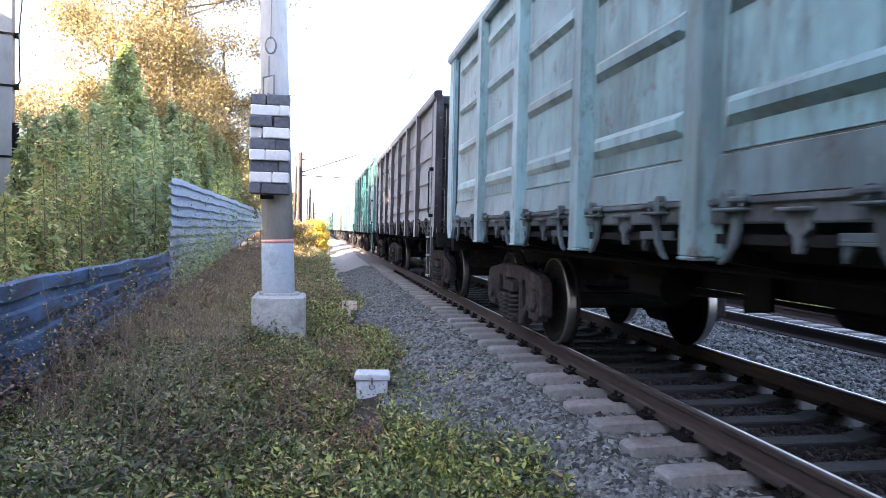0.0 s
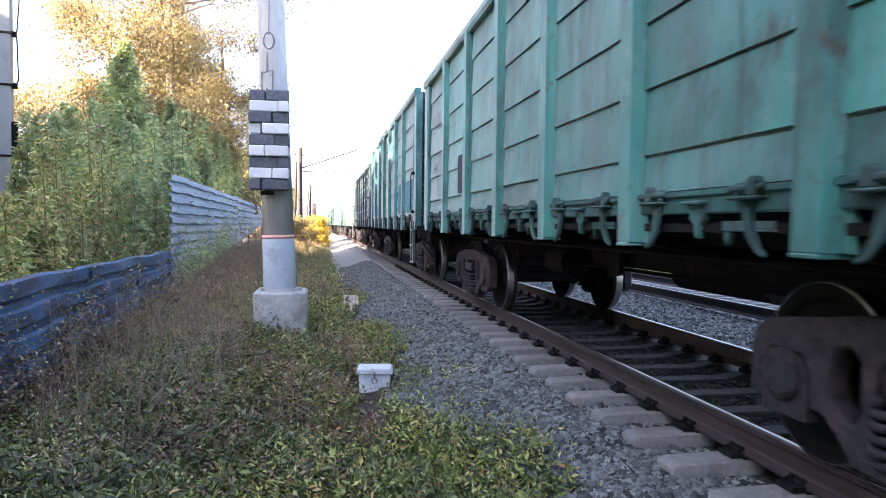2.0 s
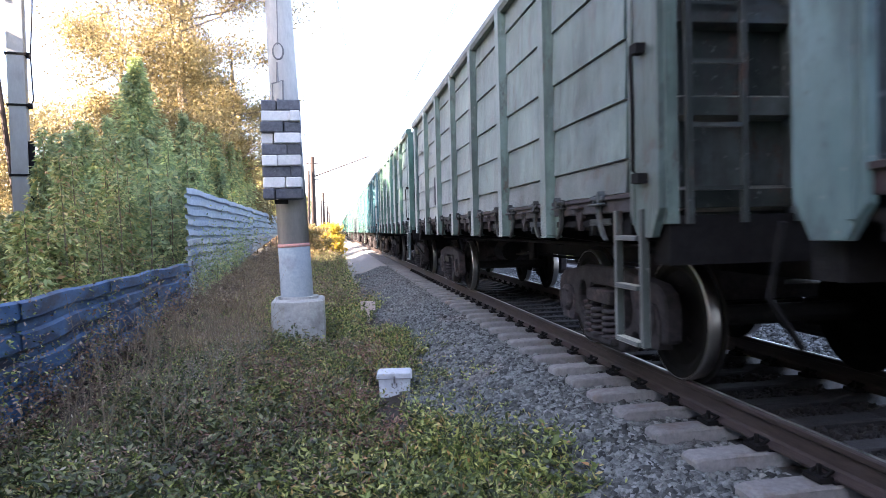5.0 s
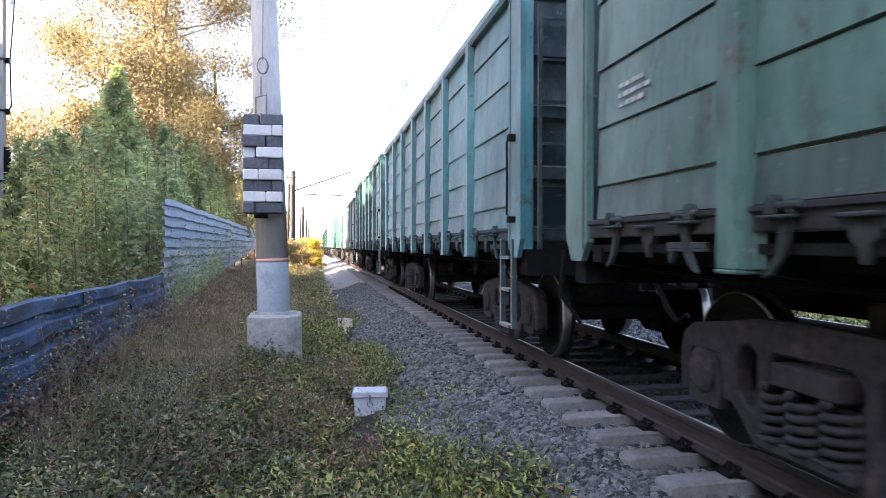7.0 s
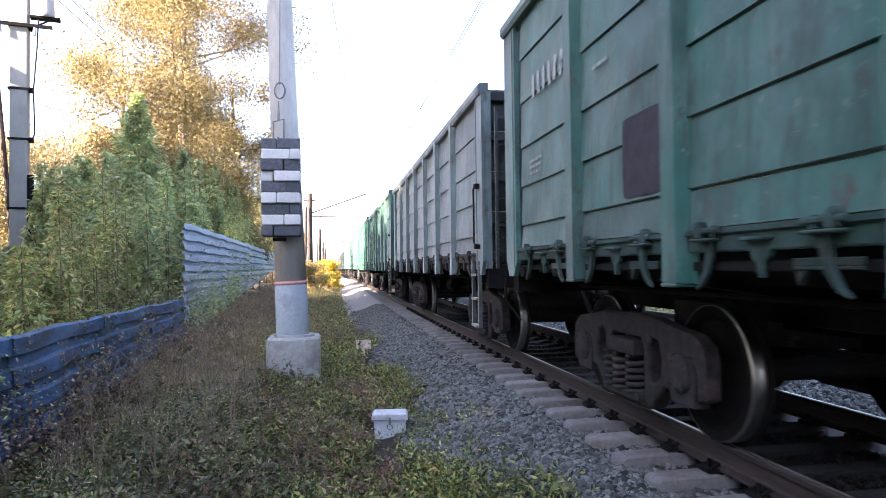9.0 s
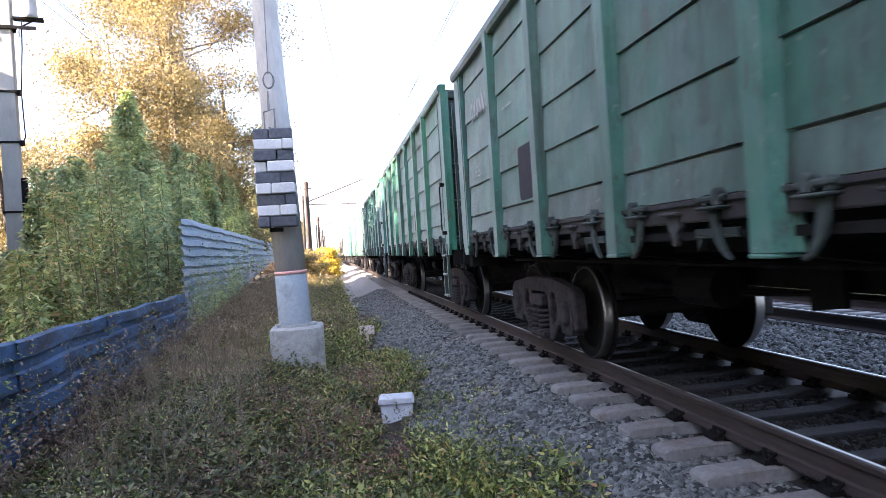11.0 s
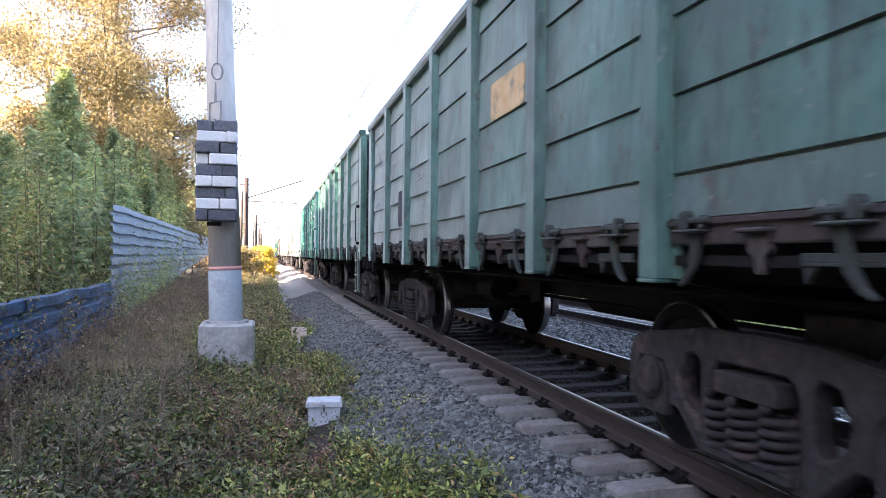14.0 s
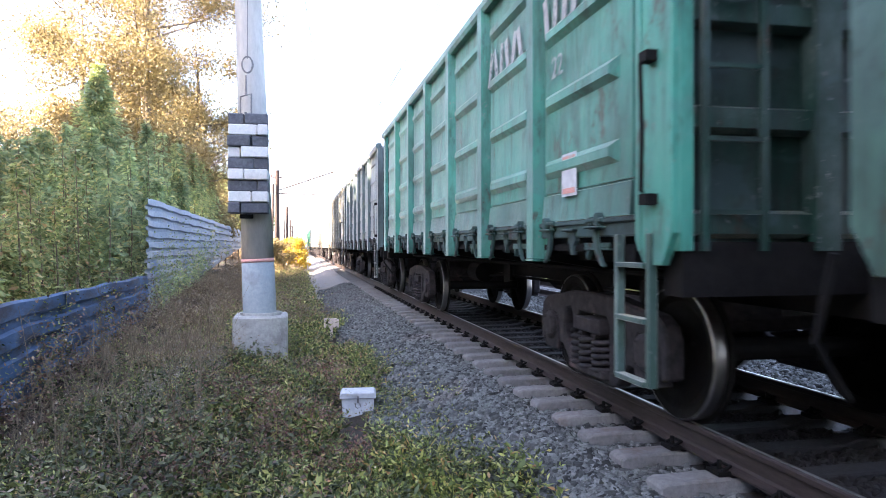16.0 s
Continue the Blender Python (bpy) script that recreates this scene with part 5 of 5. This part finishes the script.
for k in range(26):
    tall.append((r.uniform(-10.2, -6.3), r.uniform(17.5, 22), r.uniform(2.9, 4.7), r.uniform(0.7, 1.05), 520))
for x, y, t, w in ((-6.75, 24.2, 5.0, 1.1), (-6.5, 25.6, 4.7, 1.0), (-7.3, 24.8, 5.2, 1.2), (-6.45, 27.4, 4.6, 1.1), (-6.9, 28.6, 4.8, 1.2), (-6.5, 30.5, 4.6, 1.2), (-7.6, 22.6, 4.9, 1.2), (-6.4, 22.2, 3.7, 0.9)):
    tall.append((x, y, t, w, 1300))
for x, y, t, w, n in tall:
    z = float(ground_z(x, y))
    (chunks if y > 13.5 else near_chunks).append(stalk_leaves(x, y, z, t - z, w, int((1.6 if y > 13.5 else 2.0) * n), 0.165 if y > 13.5 else 0.105))
    stalks.tube([(x, y, z), (x + 0.05, y, z + (t - z) * 0.5), (x, y, t)], 0.025, 5, 0.006)
thing("weed_thicket", "tall dense green weeds behind the fence", "weeds", None, leaf_mesh("weed_thicket", np.concatenate(chunks), L_DARK), kind="stuff")
thing("fence_thicket", "yellow-green leafy weeds close behind the low fence", "weeds", None, leaf_mesh("fence_thicket", np.concatenate(near_chunks), L_HEDGE), kind="stuff")
thing("thicket_stalks", "green-brown stalks of the tall weeds", "weeds", None, stalks.mesh("thicket_stalks", STEM), kind="stuff")


# ---- trees and bushes ----


def tree(name, label, x, y, height, base, radius, leaves, size, material, seed, trunk=0.28, group="trees"):
    """A tapered trunk, limbs that fork, and a crown of leaves in clumps round the limb ends."""
    r = random.Random(seed)
    z0 = float(ground_z(x, y)) - 0.1
    ob = thing(name, label, "tree", pose(x, y, z0), group=group)
    s = Shape()
    bend = [(r.uniform(-0.3, 0.3) * u, r.uniform(-0.3, 0.3) * u, height * 0.92 * u) for u in (0, 0.2, 0.4, 0.6, 0.8, 1.0)]
    s.tube(bend, trunk, 9, 0.04)
    ends = []
    for k in range(26):
        u = r.uniform(base / height * 0.8, 0.95)
        i = min(int(u * 5), 4)
        p = Vector(bend[i]).lerp(Vector(bend[i + 1]), u * 5 - i)
        a = r.uniform(0, 6.28)
        v = (u - base / height) / (1 - base / height)
        reach = radius * (0.45 + 0.55 * math.sin(math.pi * min(max(v * 0.85 + 0.15, 0.05), 1))) * r.uniform(0.6, 1.05)
        q = p + Vector((reach * math.cos(a), reach * math.sin(a), reach * r.uniform(0.3, 0.8)))
        mid = p.lerp(q, 0.5) + Vector((r.uniform(-0.2, 0.2), r.uniform(-0.2, 0.2), -0.08 * reach))
        s.tube([p, mid, q], trunk * 0.3 * (1.15 - u), 6, 0.012)
        ends += [mid.lerp(q, 0.3), mid.lerp(q, 0.7), q]
        for j in range(4):
            g = mid.lerp(q, r.uniform(0.1, 0.9))
            e = g + Vector((r.uniform(-1, 1), r.uniform(-1, 1), r.uniform(-0.3, 0.9))) * radius * 0.28
            s.tube([g, e], trunk * 0.08, 4, 0.006)
            ends.append(e)
    part("trunk", s.mesh("trunk", BARK), ob)
    e = np.array([tuple(p) for p in ends])
    w = rng.uniform(0.15, 1.0, len(e))
    idx = rng.choice(len(e), leaves, p=w / w.sum())
    at = e[idx] + rng.normal(size=(leaves, 3)) * radius * np.array((0.12, 0.12, 0.1))
    part("crown", leaf_mesh("crown", leaf_arrays(at, size * rng.uniform(0.5, 1.3, leaves), 0.2, 0.6), material), ob)
    return ob


tree("poplar_tree", "tall poplar with thin golden autumn leaves", -8.25, 26.3, 15.2, 3.8, 4.5, 120000, 0.105, L_GOLD, 11)
tree("poplar_tree", "golden-leaved poplar with bare lower trunk", -6.9, 29.6, 9.8, 2.5, 2.7, 36000, 0.105, L_GOLD, 12, 0.2)
tree("poplar_tree", "young poplar in bright yellow leaf behind the fence", -7.4, 33.0, 7.6, 1.2, 2.6, 22000, 0.14, L_GOLD, 18, 0.14)
tree("poplar_tree", "bushy yellow poplar shoot behind the tall weeds", -10.6, 28.5, 6.6, 1.0, 2.4, 15000, 0.13, L_GOLD, 19, 0.12)
tree("poplar_tree", "sparse poplar, yellow leaves, thin twigs", -11.6, 30.4, 11.8, 3.3, 3.0, 12000, 0.13, L_GOLD, 13, 0.2)
tree("autumn_tree", "low round tree in yellow leaf", -23.0, 52, 10.2, 2.0, 5.0, 22000, 0.2, L_GOLD, 14, 0.2)
tree("autumn_tree", "low round tree in yellow leaf behind the pole", -24, 44, 7.5, 1.5, 4.5, 18000, 0.2, L_GOLD, 15, 0.2)
tree("yellow_bush", "small bright yellow bush by the path", -2.75, 50, 2.4, 0.1, 1.15, 7500, 0.15, L_YELLOW, 16, 0.05, "bushes")
tree("autumn_bush", "brown and yellow bush by the path", -4.0, 41, 2.2, 0.2, 1.2, 5000, 0.12, L_GOLD, 17, 0.05, "bushes")
# unseen wood, added far beyond the fence, keeps low sun off this track stretch
for k in range(20):
    x, y = -38 - 5 * (k % 2), -5.5 - 4.6 * k
    tree("shade_tree", "unseen leafy tree added beyond the fence for shade", x, y, 21.5 + (k * 7 % 3) * 0.8, 1.0, 6.5, 11000, 1.2, L_DARK, 30 + k, 0.3, "wood")

for x, y, h, w in ((-17, 13.5, 9.5, 4.0), (-16.5, 18.0, 8.2, 3.8), (-14, 3, 11.5, 4.2), (-14.5, -3, 12, 4.2), (-15, -9, 12, 4.5)):  # nearer unseen trees added behind the fence and the viewpoint to dim the light
    tree("shade_tree", "unseen leafy tree added close behind the fence for shade", x, y, h, 1.0, w, 9000, 0.6, L_DARK, 80 + int(h * 7 + x), 0.25, "wood")
for k in range(7):  # and a row added by the fence far ahead to shade the track there
    tree("shade_tree", "leafy tree added by the fence far along the track for shade", -13.5 - 2 * (k % 2), 101 + 13 * k, 10.5 + (k * 5 % 3) * 0.6, 1.0, 5.0, 5000, 0.7, L_HEDGE, 60 + k, 0.3, "wood")

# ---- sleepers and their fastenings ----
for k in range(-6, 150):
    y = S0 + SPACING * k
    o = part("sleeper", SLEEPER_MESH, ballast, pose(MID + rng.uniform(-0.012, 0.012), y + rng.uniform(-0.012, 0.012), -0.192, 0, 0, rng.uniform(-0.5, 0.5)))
    if y < 22:
        for x in (0, GAUGE):
            part("rail_fastening", CLIP_MESH, ballast, pose(x, y, -0.192))
for k in range(-2, 60):
    part("sleeper", SLEEPER_MESH, ballast, pose(MID + 4.1, S0 + 0.2 + SPACING * k, -0.255))


# ---- what moves ----
def motions():
    """The train rolls towards and past the camera at one speed; wheels turn while they are near."""
    for k, w, sets in WAGONS:
        y0 = LENGTH * k + FIRST - HALF
        walk(w, [(t, pose(MID, y0 - SPEED * t, 0)) for t in (0, 2, 4, 6, 8, 10, 12, 14, 16)])
        for ob, y, yb in sets:
            first = min(max((y0 + yb + y - 28) / SPEED, 0.0), 15.9)
            last = min(max((y0 + yb + y + 6) / SPEED, 0.0), 16.0)
            if last - first < 0.1:
                continue
            f0, f1 = int(first * FPS), int(last * FPS)
            rows = [(f / FPS, pose(0, y, 0.475) @ Matrix.Rotation(SPEED / 0.475 * (f - f0) / FPS, 4, "X")) for f in range(f0, f1 + 1)]
            if f0 > 0:
                rows.insert(0, (0.0, rows[0][1]))
            if f1 < 16 * FPS:
                rows.append((16.0, rows[-1][1]))
            walk(ob, rows)


motions()
